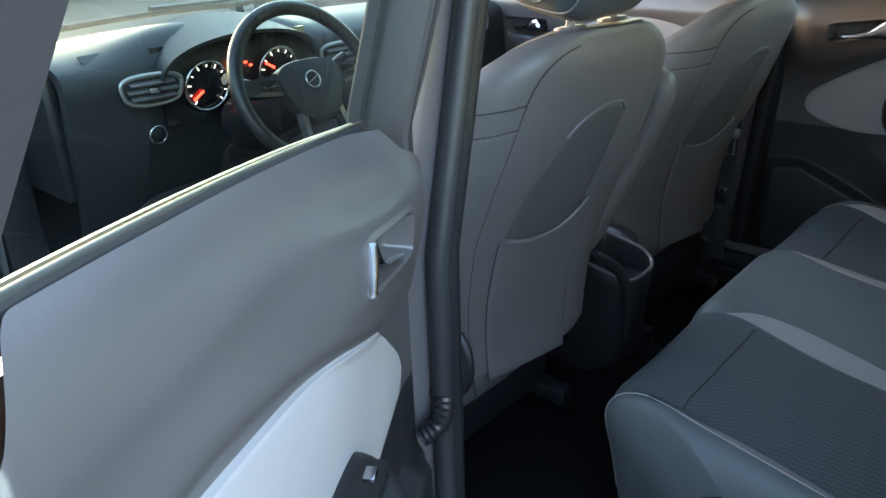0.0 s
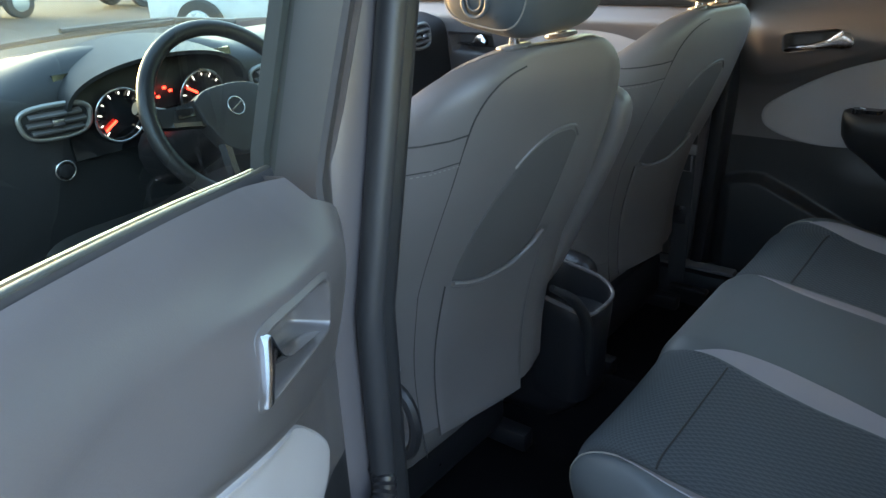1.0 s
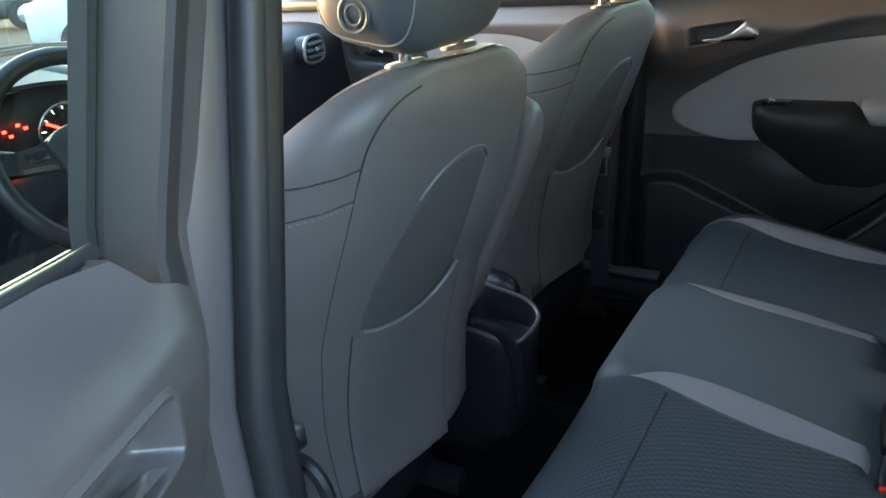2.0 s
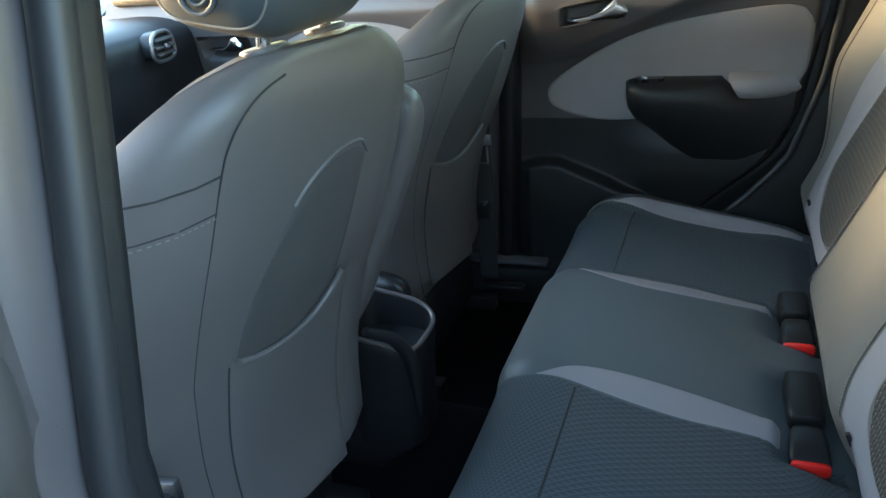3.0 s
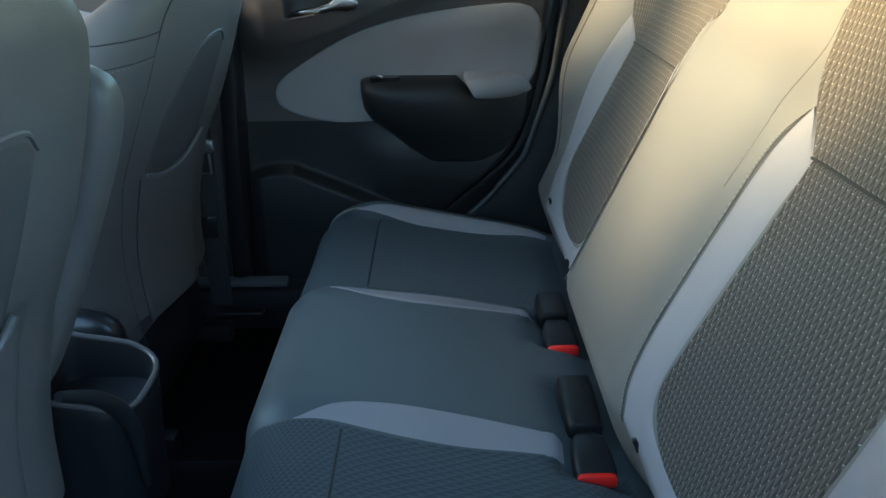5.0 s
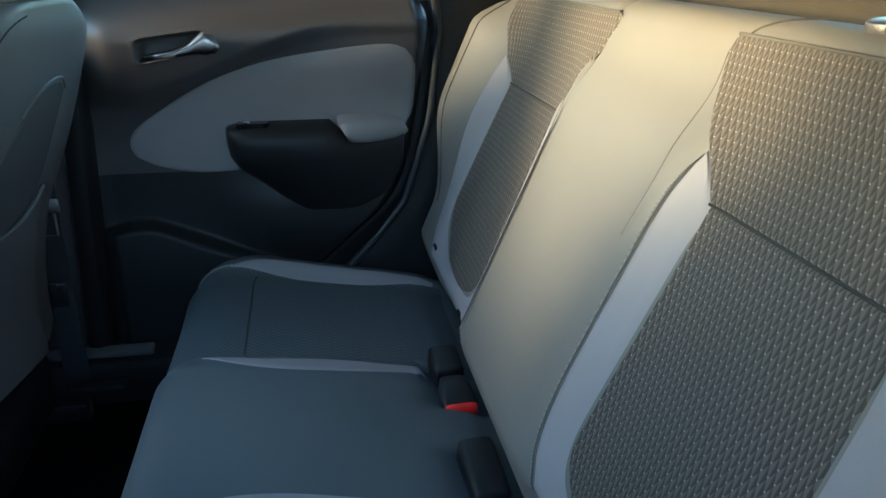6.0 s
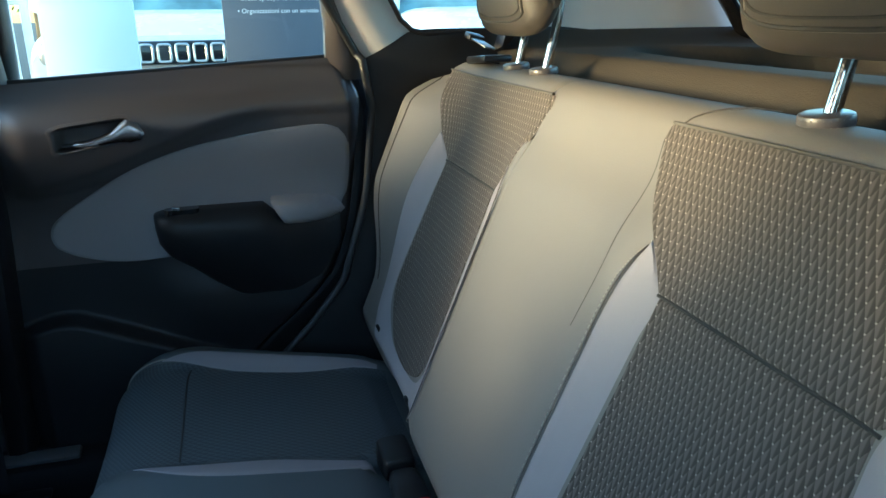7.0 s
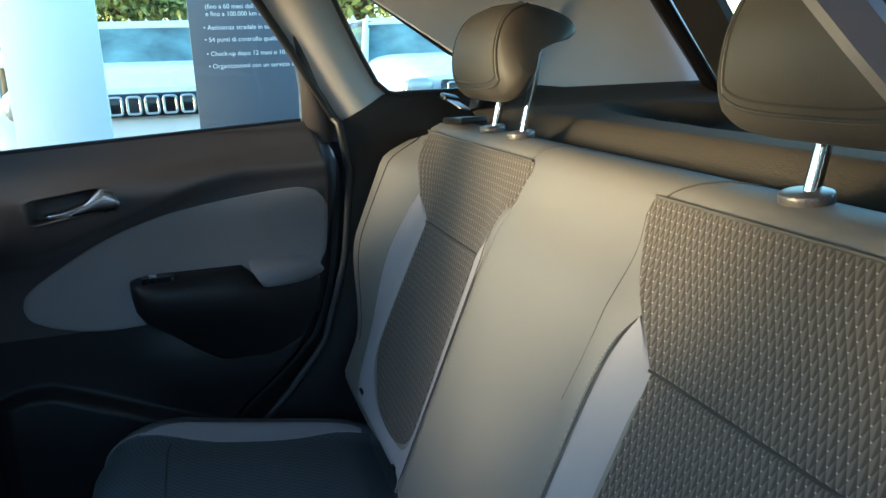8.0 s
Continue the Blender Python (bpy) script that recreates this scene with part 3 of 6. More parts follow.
DOOR_SWELL = smooth_table([(0.40, 0.012), (0.60, 0.006), (0.70, 0.0), (0.86, 0.0), (0.93, 0.016), (1.0, 0.048), (1.045, 0.060), (1.08, 0.060), (1.10, 0.050), (1.13, 0.028)], 60)

PAD_CREASE = smooth_table([(0.28, 1.046), (0.34, 1.054), (0.42, 1.062), (0.49, 1.069), (0.54, 1.078), (0.60, 1.092), (0.70, 1.103), (0.80, 1.111), (0.95, 1.118)], 40)


def door_face(s, z, relief=1.0):
    """How far the trim stands proud of the door's base plane."""
    fade = relief if relief > 0.9 else relief * (1 - 0.9 * S(0.44, 0.92, s))
    n = lerp(DOOR_SWELL, z) * fade
    # crease under the shoulder that rises to the rear
    line = 0.925 + 0.13 * S(0.36, 0.80, s)
    n += 0.017 * S(line - 0.014, line + 0.020, z) * S(1.10, 1.03, z) * S(0.30, 0.38, s) - 0.006
    # soft top pad that overhangs the panel, its lower edge running out towards the hinge
    if relief > 0.9:
        pad = 1.062 + 0.030 * S(0.45, 0.85, s)
        n += 0.003 * S(pad - 0.007, pad + 0.011, z) * S(0.60, 0.78, s)
    # map pocket bulge low at the front
    pocket = 0.685 - 0.42 * max(0, s - 0.40) - 0.25 * max(0, 0.36 - s)
    n += 0.030 * S(pocket + 0.012, pocket - 0.012, z)
    # lower rear pad
    n += 0.014 * S(0.50, 0.64, s) * S(0.79, 0.70, z) * S(0.58, 0.68, z)
    n *= 1 - 0.7 * S(0.335, 0.29, s)
    if relief < 0.9:
        n += 0.012 * S(0.60, 0.76, s) * S(door_belt(s) - 0.17, door_belt(s) - 0.08, z)
        # the top pad leans back from a soft crease that climbs behind the handle
        pad = lerp(PAD_CREASE, s)
        f = min(1, max(0, (z - pad) / (door_belt(s) + 0.002 - pad)))
        n += (-0.023 - n) * (0.35 * f + 0.65 * f ** 2.6) * (0.25 + 0.75 * S(0.345, 0.43, s))
    return n


def build_door(M, th, relief, gl):
    def P(s, n, z):
        return M @ Vector((s, n, z))

    def lean(z):
        return gl + 0.27 * max(0, z - 1.10)
    s0 = 0.288

    def face(u, v):
        z = 0.40 + (door_belt(0.6) - 0.002 - 0.40) * v
        s1 = lerp(REAR_EDGE, z)
        f0 = lerp(FRONT_EDGE, z) if relief < 0.9 else s0
        s = f0 + (s1 - f0) * u
        if v > 0.9:
            z += (door_belt(s) - door_belt(0.6) - (0.045 * S(0.84, 0.905, s) if relief < 0.9 else 0.012 * S(0.90, 0.935, s))) * (v - 0.9) / 0.1
        k = S(0.0, 0.02, u) * S(1.0, 0.95, u)
        return P(s, door_face(s, z, relief) * (0.35 + 0.65 * k) - 0.03 * (1 - k), z)
    bm = sheet(face, 190, 200)
    inv = M.inverted()
    gone = [f for f in bm.faces if in_cup(*(lambda q: (q.x, q.z))(inv @ f.calc_center_median()))]
    bmesh.ops.delete(bm, geom=gone, context="FACES")
    # faces below the oval take a darker plastic that paints in the shade there
    low = bm.copy()
    foot = {f.index for f in bm.faces if (lambda q: q.z < 0.785 - 0.10 * max(0, q.x - 0.62))(inv @ f.calc_center_median())}
    for b, keep in ((bm, False), (low, True)):
        b.faces.index_update()
        bmesh.ops.delete(b, geom=[f for f in b.faces if (f.index in foot) != keep], context="FACES")
    part("inner_panel", bm, PLASTIC_GREY, th, "soft grey plastic door panel")
    part("lower_panel", low, PLASTIC, th, "lower door panel with map pocket, shade put into its dark colour")
    deep = 1.0 if relief > 0.9 else 0.9

    def cup_ring(grow, sink):
        return [P(s, door_face(s, z, relief) + sink, z) for s, z in cup_outline(grow)]
    cup = loft([cup_ring(0.009, -0.004), cup_ring(0.008, 0.0006), cup_ring(0.002, 0.0018), cup_ring(0.0, 0.0008), cup_ring(-0.002, -0.004), cup_ring(-0.004, -0.026 * deep), cup_ring(-0.008, -0.032 * deep), cup_ring(-0.012, -0.034 * deep)], False)
    cup.verts.ensure_lookup_table()
    cup.faces.new(cup.verts[-36:])
    part("handle_cup", cup, PLASTIC_GREY, th, "sunk handle cup")
    # pale cloth oval
    lift = 0.0 if relief > 0.9 else 0.014
    if relief > 0.9:
        rim = OVAL_TOP + [(0.913, 0.985), (0.914, 0.93), (0.912, 0.90)] + OVAL_LOW[::-1][:-1]
        rim = rim[::2] + rim[:1]
    else:
        rim = [(0.338, 0.821), (0.345, 0.838), (0.364, 0.860), (0.390, 0.884), (0.420, 0.909), (0.460, 0.937), (0.50, 0.959), (0.55, 0.981), (0.62, 1.006), (0.72, 1.028), (0.82, 1.040), (0.875, 1.039), (0.905, 1.016), (0.914, 0.95), (0.905, 0.88), (0.885, 0.846), (0.82, 0.83), (0.72, 0.80), (0.60, 0.785), (0.497, 0.781), (0.424, 0.789), (0.375, 0.796), (0.350, 0.804), (0.338, 0.821)]
    rim = [(p.x, p.y) for p in spline([(a, b, 0) for a, b in rim], 161)]
    mid = (0.66, 0.905 + lift)

    def oval(u, v):
        a, b = rim[round(u * 160)]
        q = 1 - (1 - v) ** 1.6
        s, z = mid[0] + (a - mid[0]) * q, mid[1] + (b - mid[1]) * q
        edge = -0.005 * S(0.975, 1.0, q)
        return P(s, door_face(s, z, relief) + (0.003 if relief > 0.9 else 0.005) + edge + 0.006 * (1 - q ** 4), z)
    part("oval_insert", sheet(oval, 160, 24), DOOR_CLOTH, th, "pale grey cloth oval insert")
    # armrest pod
    rings = []
    for i in range(25):
        t = i / 24
        s = 0.552 + 0.34 * (t ** 1.6)
        f = math.sqrt(max(0, 1 - (1 - min(1, (s - 0.552) / 0.055)) ** 2))
        zlow = lerp([(0.552, 0.85), (0.558, 0.815), (0.575, 0.79), (0.61, 0.765), (0.65, 0.73), (0.70, 0.695), (0.80, 0.695), (0.86, 0.725), (0.89, 0.79)], s)
        ztop, out = 0.882 - 0.012 * (1 - f) - 0.030 * S(0.755, 0.775, s), 0.064 * (0.15 + 0.85 * f) * (1 - 0.80 * S(0.72, 0.89, s))
        ring_ = []
        for k in range(16):
            w = -math.pi / 2 + math.pi * k / 15
            c, d = abs(math.cos(w)) ** 0.55, math.copysign(abs(math.sin(w)) ** 0.8, math.sin(w))
            zz = (ztop + zlow) / 2 + (ztop - zlow) / 2 * d
            ring_.append(P(s, out * c * (1 - 0.75 * S(0.10, 1.0, (ztop - zz) / 0.19)), zz))
        ring_ += [P(s, -0.03, ztop), P(s, -0.03, zlow)]
        rings.append(ring_)
    part("armrest", loft(rings), PLASTIC, th, "dark armrest pod")
    part("armrest_pad", loft([[P(s + 0.022 * (1 - d) / 2, -0.02 + (w_ + 0.02) * c, 0.884 - 0.012 * (1 - f) + (0.006 if d > 0.99 else 0.0) - 0.055 * f * (1 - d) / 2) for c, d in ((0, 1), (0.4, 1), (0.75, 0.99), (0.93, 0.8), (1, 0.4), (0.97, -0.1), (0.8, -0.6), (0.4, -0.95), (0, -1))] for s, f, w_ in ((0.762, 0.75, 0.044), (0.766, 0.95, 0.047), (0.775, 1.0, 0.048), (0.80, 1.0, 0.046), (0.83, 0.95, 0.040), (0.855, 0.85, 0.032), (0.872, 0.7, 0.022), (0.884, 0.5, 0.008))]), DOOR_CLOTH, th, "pale armrest end")
    sw = part("window_switch", loft([[P(0.604 + 0.030 * c, 0.030 + 0.013 * d, z) for c, d in ((math.copysign(abs(math.cos(w)) ** 0.5, math.cos(w)), math.copysign(abs(math.sin(w)) ** 0.5, math.sin(w))) for w in (math.tau * k / 24 for k in range(24)))] for z in (0.868, 0.8832, 0.8842)]), GLOSS, th, "gloss black window switch")
    part("switch_key", box((0.014, 0.010, 0.004), M @ pose(0.594, 0.030, 0.8855, 0, 8, 0), 0.0012), CHROME, sw, "chrome-edged key")
    # pull handle
    rings = []
    if relief > 0.9:
        rows = [Vector(p) for p in ((0.430, -0.026, 1.010), (0.455, -0.018, 1.012), (0.48, -0.013, 1.015), (0.505, -0.010, 1.021), (0.522, -0.008, 1.028), (0.538, -0.006, 1.033), (0.554, -0.003, 1.030), (0.562, -0.002, 1.029))]
        tall = [(0, 0.006), (1, 0.012), (2, 0.016), (3, 0.021), (4, 0.032), (5, 0.044), (6, 0.030), (7, 0.010)]
        for k, q in enumerate(spline(rows, 36)):
            n, h = door_face(q.x, 1.03, relief) + q.y, lerp(tall, k / 5)
            rings.append([P(q.x, n + a, q.z + b * h) for a, b in ((0.004, 0.5), (0.008, 0.36), (0.0105, 0.12), (0.0105, -0.2), (0.007, -0.42), (0.002, -0.5), (-0.012, -0.4), (-0.012, 0.4))])
    else:
        # seen from close by: a wedge blade along the cup's lower edge, tall at its free end, its face turned downwards
        for k in range(31):
            a = k / 30
            foot = Vector((0.4535 + 0.1155 * a, 1.0065 + 0.0245 * a))
            top = Vector((lerp(BLADE_S, a), lerp(BLADE_Z, a)))
            low = 0.015 + 0.024 * S(0.62, 0.97, a)
            section = ((low - 0.008, 0.10), (low - 0.004, 0.0), (low, 0.02), (low + 0.4 * (0.037 - low), 0.5), (0.036, 0.93), (0.0365, 0.98), (0.034, 1.0), (0.026, 0.95))
            rings.append([P(q.x, n, q.y) for n, b in section for q in (foot.lerp(top, b),)])
        rings.append([P(q.x + 0.002, n - 0.001, q.y) for n, b in section for q in (foot.lerp(top, b),)])
        rings.append([P(q.x + 0.003, n - 0.010, q.y) for n, b in section for q in (foot.lerp(top, b),)])
    part("door_handle", loft(rings), CHROME, th, "satin chrome pull handle")
    # window frame: front post, rear post, top rail, belt rail
    def bar(pts, wide, deep, name, mat, label=""):
        rg = []
        for k, (s, z) in enumerate(pts):
            a = pts[max(0, k - 1)]
            b = pts[min(len(pts) - 1, k + 1)]
            dx, dz = b[0] - a[0], b[1] - a[1]
            ln = math.hypot(dx, dz)
            nx, nz = -dz / ln, dx / ln
            n0 = lean(z)
            rg.append([P(s + nx * w, n0 + d, z + nz * w) for w, d in ((-wide, 0.016), (-wide * 0.7, 0.026), (wide * 0.7, 0.026), (wide, 0.016), (wide, -deep), (-wide, -deep))])
        return part(name, loft(rg), mat, th, label)
    belt0, belt1 = door_belt(0.33), door_belt(0.86)
    if relief > 0.9:
        bar([(0.325, belt0 - 0.02 + 0.40 * k / 8) for k in range(9)], 0.028, 0.008, "front_post", PLASTIC_GREY)
    else:
        def swept(rim, z0, z1):
            return loft([[P(s, n + 0.27 * max(0, z - 1.10), z) for s, n in rim] for z in (z0 + (z1 - z0) * k / 12 for k in range(13))])
        part("front_post", swept(((0.322, -0.047), (0.329, -0.034), (0.338, -0.012), (0.348, 0.008), (0.352, 0.016), (0.350, 0.021), (0.343, 0.022), (0.310, 0.017), (0.310, -0.047)), 1.06, 1.49), POST_TRIM, th, "grey window frame trim")
        part("post_seal", swept(((0.326, -0.034), (0.332, -0.030), (0.336, -0.034), (0.334, -0.046), (0.320, -0.046)), 1.085, 1.49), RUBBER, th, "black glass-run seal")
        part("post_flange", swept(((0.340, 0.012), (0.31, 0.012), (0.275, 0.004), (0.256, 0.004), (0.248, 0.010), (0.240, 0.010), (0.234, 0.003), (0.231, -0.02), (0.235, -0.056), (0.300, -0.056)), 0.98, 1.49), PAINT, th, "painted window frame flange")
        part("shut_flange", swept(((0.305, -0.012), (0.275, -0.006), (0.262, 0.002), (0.252, 0.002), (0.246, -0.006), (0.244, -0.05), (0.25, -0.13), (0.31, -0.13)), 0.38, 0.985), PAINT, th, "painted door edge")
        bar([(0.940 - 0.5 * (z - 1.165), z) for z in (belt1 - 0.05 + 0.043 * k for k in range(9))], 0.030, 0.035, "rear_post", POST_TRIM)
    if relief > 0.9:
        # corner filler and rear post behind the glass
        def rear(u, v):
            z = 1.10 + 0.40 * v
            a = lerp([(1.10, 0.880), (1.20, 0.880), (1.246, 0.874), (1.304, 0.852), (1.349, 0.831), (1.50, 0.755)], z)
            b = lerp([(1.10, 0.948), (1.138, 0.944), (1.185, 0.926), (1.255, 0.900), (1.341, 0.866), (1.50, 0.795)], z)
            return P(a + (b - a) * u, lean(z) + 0.012 + 0.014 * math.sin(math.pi * u), z)
        part("rear_post", sheet(rear, 12, 24, 0.030, back=M.to_3x3() @ Vector((0, -1, 0))), PLASTIC_GREY, th, "grey window corner and rear post")
    bar([(0.30 + 0.06 * k, 1.475 + 0.02 * math.sin(math.pi * k / 6) - 0.005 * k) for k in range(6)], 0.026, 0.035, "top_rail", PLASTIC_GREY)
    pane = sheet(lambda u, v: P(0.325 + 0.575 * u - 0.13 * u * v * v, -0.006 + lean(door_belt(0.6) + 0.36 * v) - 0.004, door_belt(0.34 + 0.56 * u) - 0.02 + 0.39 * v), 8, 8)
    g = part("window_glass", pane, GLASS_TINT, th, "green-tinted side glass")
    g.visible_shadow = False
    part("belt_seal", loft([[P(s, gl + n, door_belt(s) + z) for n, z in ((0.000, -0.006), (0.0, 0.002), (0.002, 0.003), (0.005, 0.0025), (0.007, 0.0), (0.008, -0.006))] for s in (0.345 + 0.545 * k / 12 for k in range(13))]), RUBBER, th, "black belt-line seal")
    part("belt_trim", loft([[P(s, gl + n - 0.007, door_belt(s) + z) for n, z in ((-0.003, -0.006), (-0.003, -0.001), (-0.0015, 0.001), (0.001, 0.001), (0.003, -0.004))] for s in (0.352 + 0.545 * k / 12 for k in range(13))]), ALUMINIUM, th, "bright outer belt-line moulding")
    # shell: outer skin and end faces
    def skin(u, v):
        z = 0.33 + (door_belt(0.6) - 0.34) * v
        s1 = lerp(REAR_EDGE, z) + 0.02
        s = 0.27 + (s1 - 0.27) * u
        z += (door_belt(s) - 0.028 - door_belt(0.6)) * v
        return P(s, -0.15 - 0.035 * math.sin(math.pi * v) * (0.6 + 0.4 * u) + (0.125 + gl) * S(0.72, 1.0, v), z)
    part("outer_skin", sheet(skin, 20, 24, 0.012, back=M.to_3x3() @ Vector((0, 1, 0))), PAINT, th, "dark grey metallic paint")
    def rearface(u, v):
        z = 0.36 + 0.80 * v
        return P(lerp(REAR_EDGE, z) + 0.015 - 0.01 * u, -0.14 + 0.13 * u, z)
    part("rear_shut_face", sheet(rearface, 8, 20, 0.012, back=M.to_3x3() @ Vector((-1, 0, 0))), RUBBER, th, "rubber-sealed door edge")


M_LEFT = Matrix(((-0.846, 0.533, 0, 0.533 * -0.964), (-0.533, -0.846, 0, -0.846 * -0.964), (0, 0, 1, 0), (0, 0, 0, 1)))
M_RIGHT = Matrix(((0, -1, 0, 0.675), (-1, 0, 0, 1.044), (0, 0, 1, 0), (0, 0, 0, 1)))
door_l = thing("door_1", "open grey rear car door with pale oval insert", "car door", M_LEFT @ Vector((0.3, 0, 0.4)), kind="structure")
BELT["rows"] = smooth_table([(0.20, 1.085), (0.33, 1.104), (0.40, 1.114), (0.49, 1.128), (0.60, 1.143), (0.72, 1.157), (0.84, 1.168), (0.98, 1.178)], 40)
SHIFT[:] = [0.010, 0.008]
CUP[:] = [(a + SHIFT[0], b + SHIFT[1]) for a, b in CUP_BASE]
build_door(M_LEFT, door_l, 0.5, -0.028)
door_r = thing("door_2", "closed dark rear car door with pale oval insert", "car door", (0.70, 0.4, 0.4), kind="structure")
BELT["rows"] = [(0.2, 1.107), (1.0, 1.1496)]
SHIFT[:] = [0.0, 0.0]
CUP[:] = CUP_BASE
build_door(M_RIGHT, door_r, 1.0, 0.0)


# ---- body shell ----
def shell(name, bm, mat, label, category, smooth=True):
    return tagged(part(name, bm, mat, None, "", smooth), label, category, kind="structure")


shell("floor", sheet(lambda u, v: Vector((-0.74 + 1.48 * u, -0.75 + 2.65 * v, 0.33 + 0.03 * math.sin(40 * v) * 0 + 0.09 * math.exp(-(((u - 0.5) / 0.07) ** 4)))), 60, 20, 0.05, back=(0, 0, -1)), CARPET, "black carpeted car floor with centre tunnel", "floor")


def roof_pt(u, v, drop):
    x = -0.66 + 1.32 * u
    y = -0.62 + 1.75 * v
    return Vector((x, y, 1.545 - drop - 0.55 * max(0, abs(x) - 0.50) ** 1.3 - 0.06 * (2 * v - 1.05) ** 2))


shell("ceiling", sheet(lambda u, v: roof_pt(u, v, 0.045), 30, 20, 0.012, back=(0, 0, 1)), HEADLINER, "light grey cloth headliner", "headliner")
shell("roof", sheet(lambda u, v: roof_pt(-0.04 + 1.08 * u, -0.02 + 1.04 * v, 0.0), 30, 20, 0.006, back=(0, 0, 1)), PAINT, "dark grey metallic car roof", "roof")


def post(name, pts, wide, deep, mat, label, turn=0.0):
    """A trimmed pillar: a rounded section swept along a curve; wide along y, deep along x."""
    rg = []
    for x, y, z in spline(pts, 16):
        ring_ = []
        for k in range(20):
            w = math.tau * k / 20
            a, b = math.copysign(abs(math.cos(w)) ** 0.5, math.cos(w)) * deep, math.copysign(abs(math.sin(w)) ** 0.5, math.sin(w)) * wide
            ring_.append((x + a * math.cos(turn) - b * math.sin(turn), y + a * math.sin(turn) + b * math.cos(turn), z))
        rg.append(ring_)
    return shell(name, loft(rg), mat, label, "pillar")


for s in (-1, 1):
    post("pillar_b", [(s * 0.745 + (s > 0) * 0.025, 0.745, 0.36), (s * 0.740 + (s > 0) * 0.025, 0.742, 0.75), (s * 0.715 + (s > 0) * 0.03, 0.735, 1.0), (s * 0.680, 0.715, 1.2), (s * 0.61, 0.70, 1.47)], 0.040, 0.036, PLASTIC if s < 0 else BLACK, "dark plastic centre pillar trim")
    shell("front_door_jamb", box((0.09, 0.20, 0.72), pose(s * 0.80, 1.90, 0.70), 0.02), BLACK, "dark front door jamb below the windscreen pillar", "door jamb")
    shell("front_wing", sheet(lambda u, v, s=s: Vector((s * (0.87 - 0.05 * v * v - 0.08 * u * u), 1.80 + 1.25 * u, 0.30 + 0.74 * v - 0.06 * u * v)), 12, 10, 0.01, back=(-s, 0, 0)), PAINT, "dark grey metallic front wing", "body panel")
    post("pillar_a", [(s * 0.80, 1.98, 0.95), (s * 0.76, 1.80, 1.13), (s * 0.66, 1.40, 1.36), (s * 0.58, 1.08, 1.48)], 0.05, 0.035, BLACK, "dark windscreen pillar trim")
    if s < 0:
        shell("pillar_jamb", loft([[Vector((-x + 0.22 * max(0, z - 0.95), y, z)) for x, y in ((0.772, 0.71), (0.770, 0.690), (0.760, 0.676), (0.735, 0.668), (0.700, 0.666), (0.695, 0.70), (0.71, 0.73), (0.768, 0.73))] for z in (0.38 + 1.08 * k / 16 for k in range(17))]), PAINT, "grey painted centre pillar jamb", "door jamb")
        shell("pillar_edge_trim", loft([[Vector((-x + 0.22 * max(0, z - 0.92), y, z)) for x, y in ((0.712, 0.670), (0.708, 0.654), (0.692, 0.647), (0.682, 0.650), (0.673, 0.664), (0.673, 0.70), (0.70, 0.70))] for z in (0.38 + 1.08 * k / 16 for k in range(17))]), PLASTIC, "dark plastic edge of the centre pillar trim", "trim")
    if s < 0:
        part_seal = tube([(-0.717 + 0.22 * max(0, z - 0.92), 0.654, z) for z in (0.40 + 1.05 * k / 40 for k in range(41))], 0.0145, 12)
    else:
        part_seal = loft([[Vector((x - 0.10 * max(0, z - 0.98), y + 0.747 - 0.05 * (z - 0.93), z)) for x, y in ((0.69, -0.020), (0.625, -0.020), (0.615, -0.014), (0.612, 0.0), (0.615, 0.016), (0.63, 0.024), (0.69, 0.024))] for z in (0.36 + 0.80 * k / 20 for k in range(21))])
    shell("door_seal", part_seal, RUBBER if s < 0 else BLACK, "black rubber door seal along the centre pillar", "door seal")
    if s > 0:
        shell("sill_trim", loft([[Vector((x, y, z)) for x, z in ((0.595, 0.335), (0.592, 0.40), (0.598, 0.425), (0.615, 0.436), (0.66, 0.440), (0.70, 0.44), (0.70, 0.335))] for y in (0.50, 0.62, 0.74, 0.86, 0.965, 0.985)]), PLASTIC, "grey plastic sill trim on the passenger side", "trim")
    shell("sill", box((0.12, 1.30, 0.10), pose(s * 0.76, 0.45, 0.35), 0.02), BLACK, "black plastic door sill", "sill")
    # wheelhouse and quarter trim beside the rear seat
    def quarter(u, v, s=s):
        z = 0.42 + (lerp([(0.0, 1.137), (0.045, 1.157), (0.10, 1.183), (0.14, 1.188)], u) - 0.42) * v
        y0 = lerp([(0.42, 0.42), (0.55, 0.30), (0.623, 0.225), (0.715, 0.150), (0.883, 0.098), (1.047, 0.080), (1.137, 0.097)], z)
        y = y0 - (y0 + 0.72) * u
        x = 0.640 - 0.016 * S(1.0, 1.18, z) + 0.004 * (1 - S(0.0, 0.010, u))
        return Vector((s * x, y, z))
    shell("quarter_trim", sheet(quarter, 30, 30, 0.02, back=(s, 0, 0)), PLASTIC, "dark plastic quarter trim beside the rear seat", "trim")
    # light pillar trim between door window and quarter window, round the quarter window
    def cpillar(u, v, s=s):
        za, zb = 1.125 + 0.36 * v, 1.170 + 0.315 * v
        ya = lerp([(1.125, 0.094), (1.137, 0.099), (1.265, 0.175), (1.35, 0.229), (1.485, 0.31)], za)
        yb = lerp([(1.170, 0.0), (1.186, 0.012), (1.205, 0.032), (1.252, 0.058), (1.347, 0.105), (1.40, 0.130), (1.485, 0.165)], zb)
        y, z = ya + (yb - ya) * u, za + (zb - za) * u
        return Vector((s * (0.646 - 0.27 * (z - 1.135) - 0.014 * math.sin(math.pi * u)), y, z))
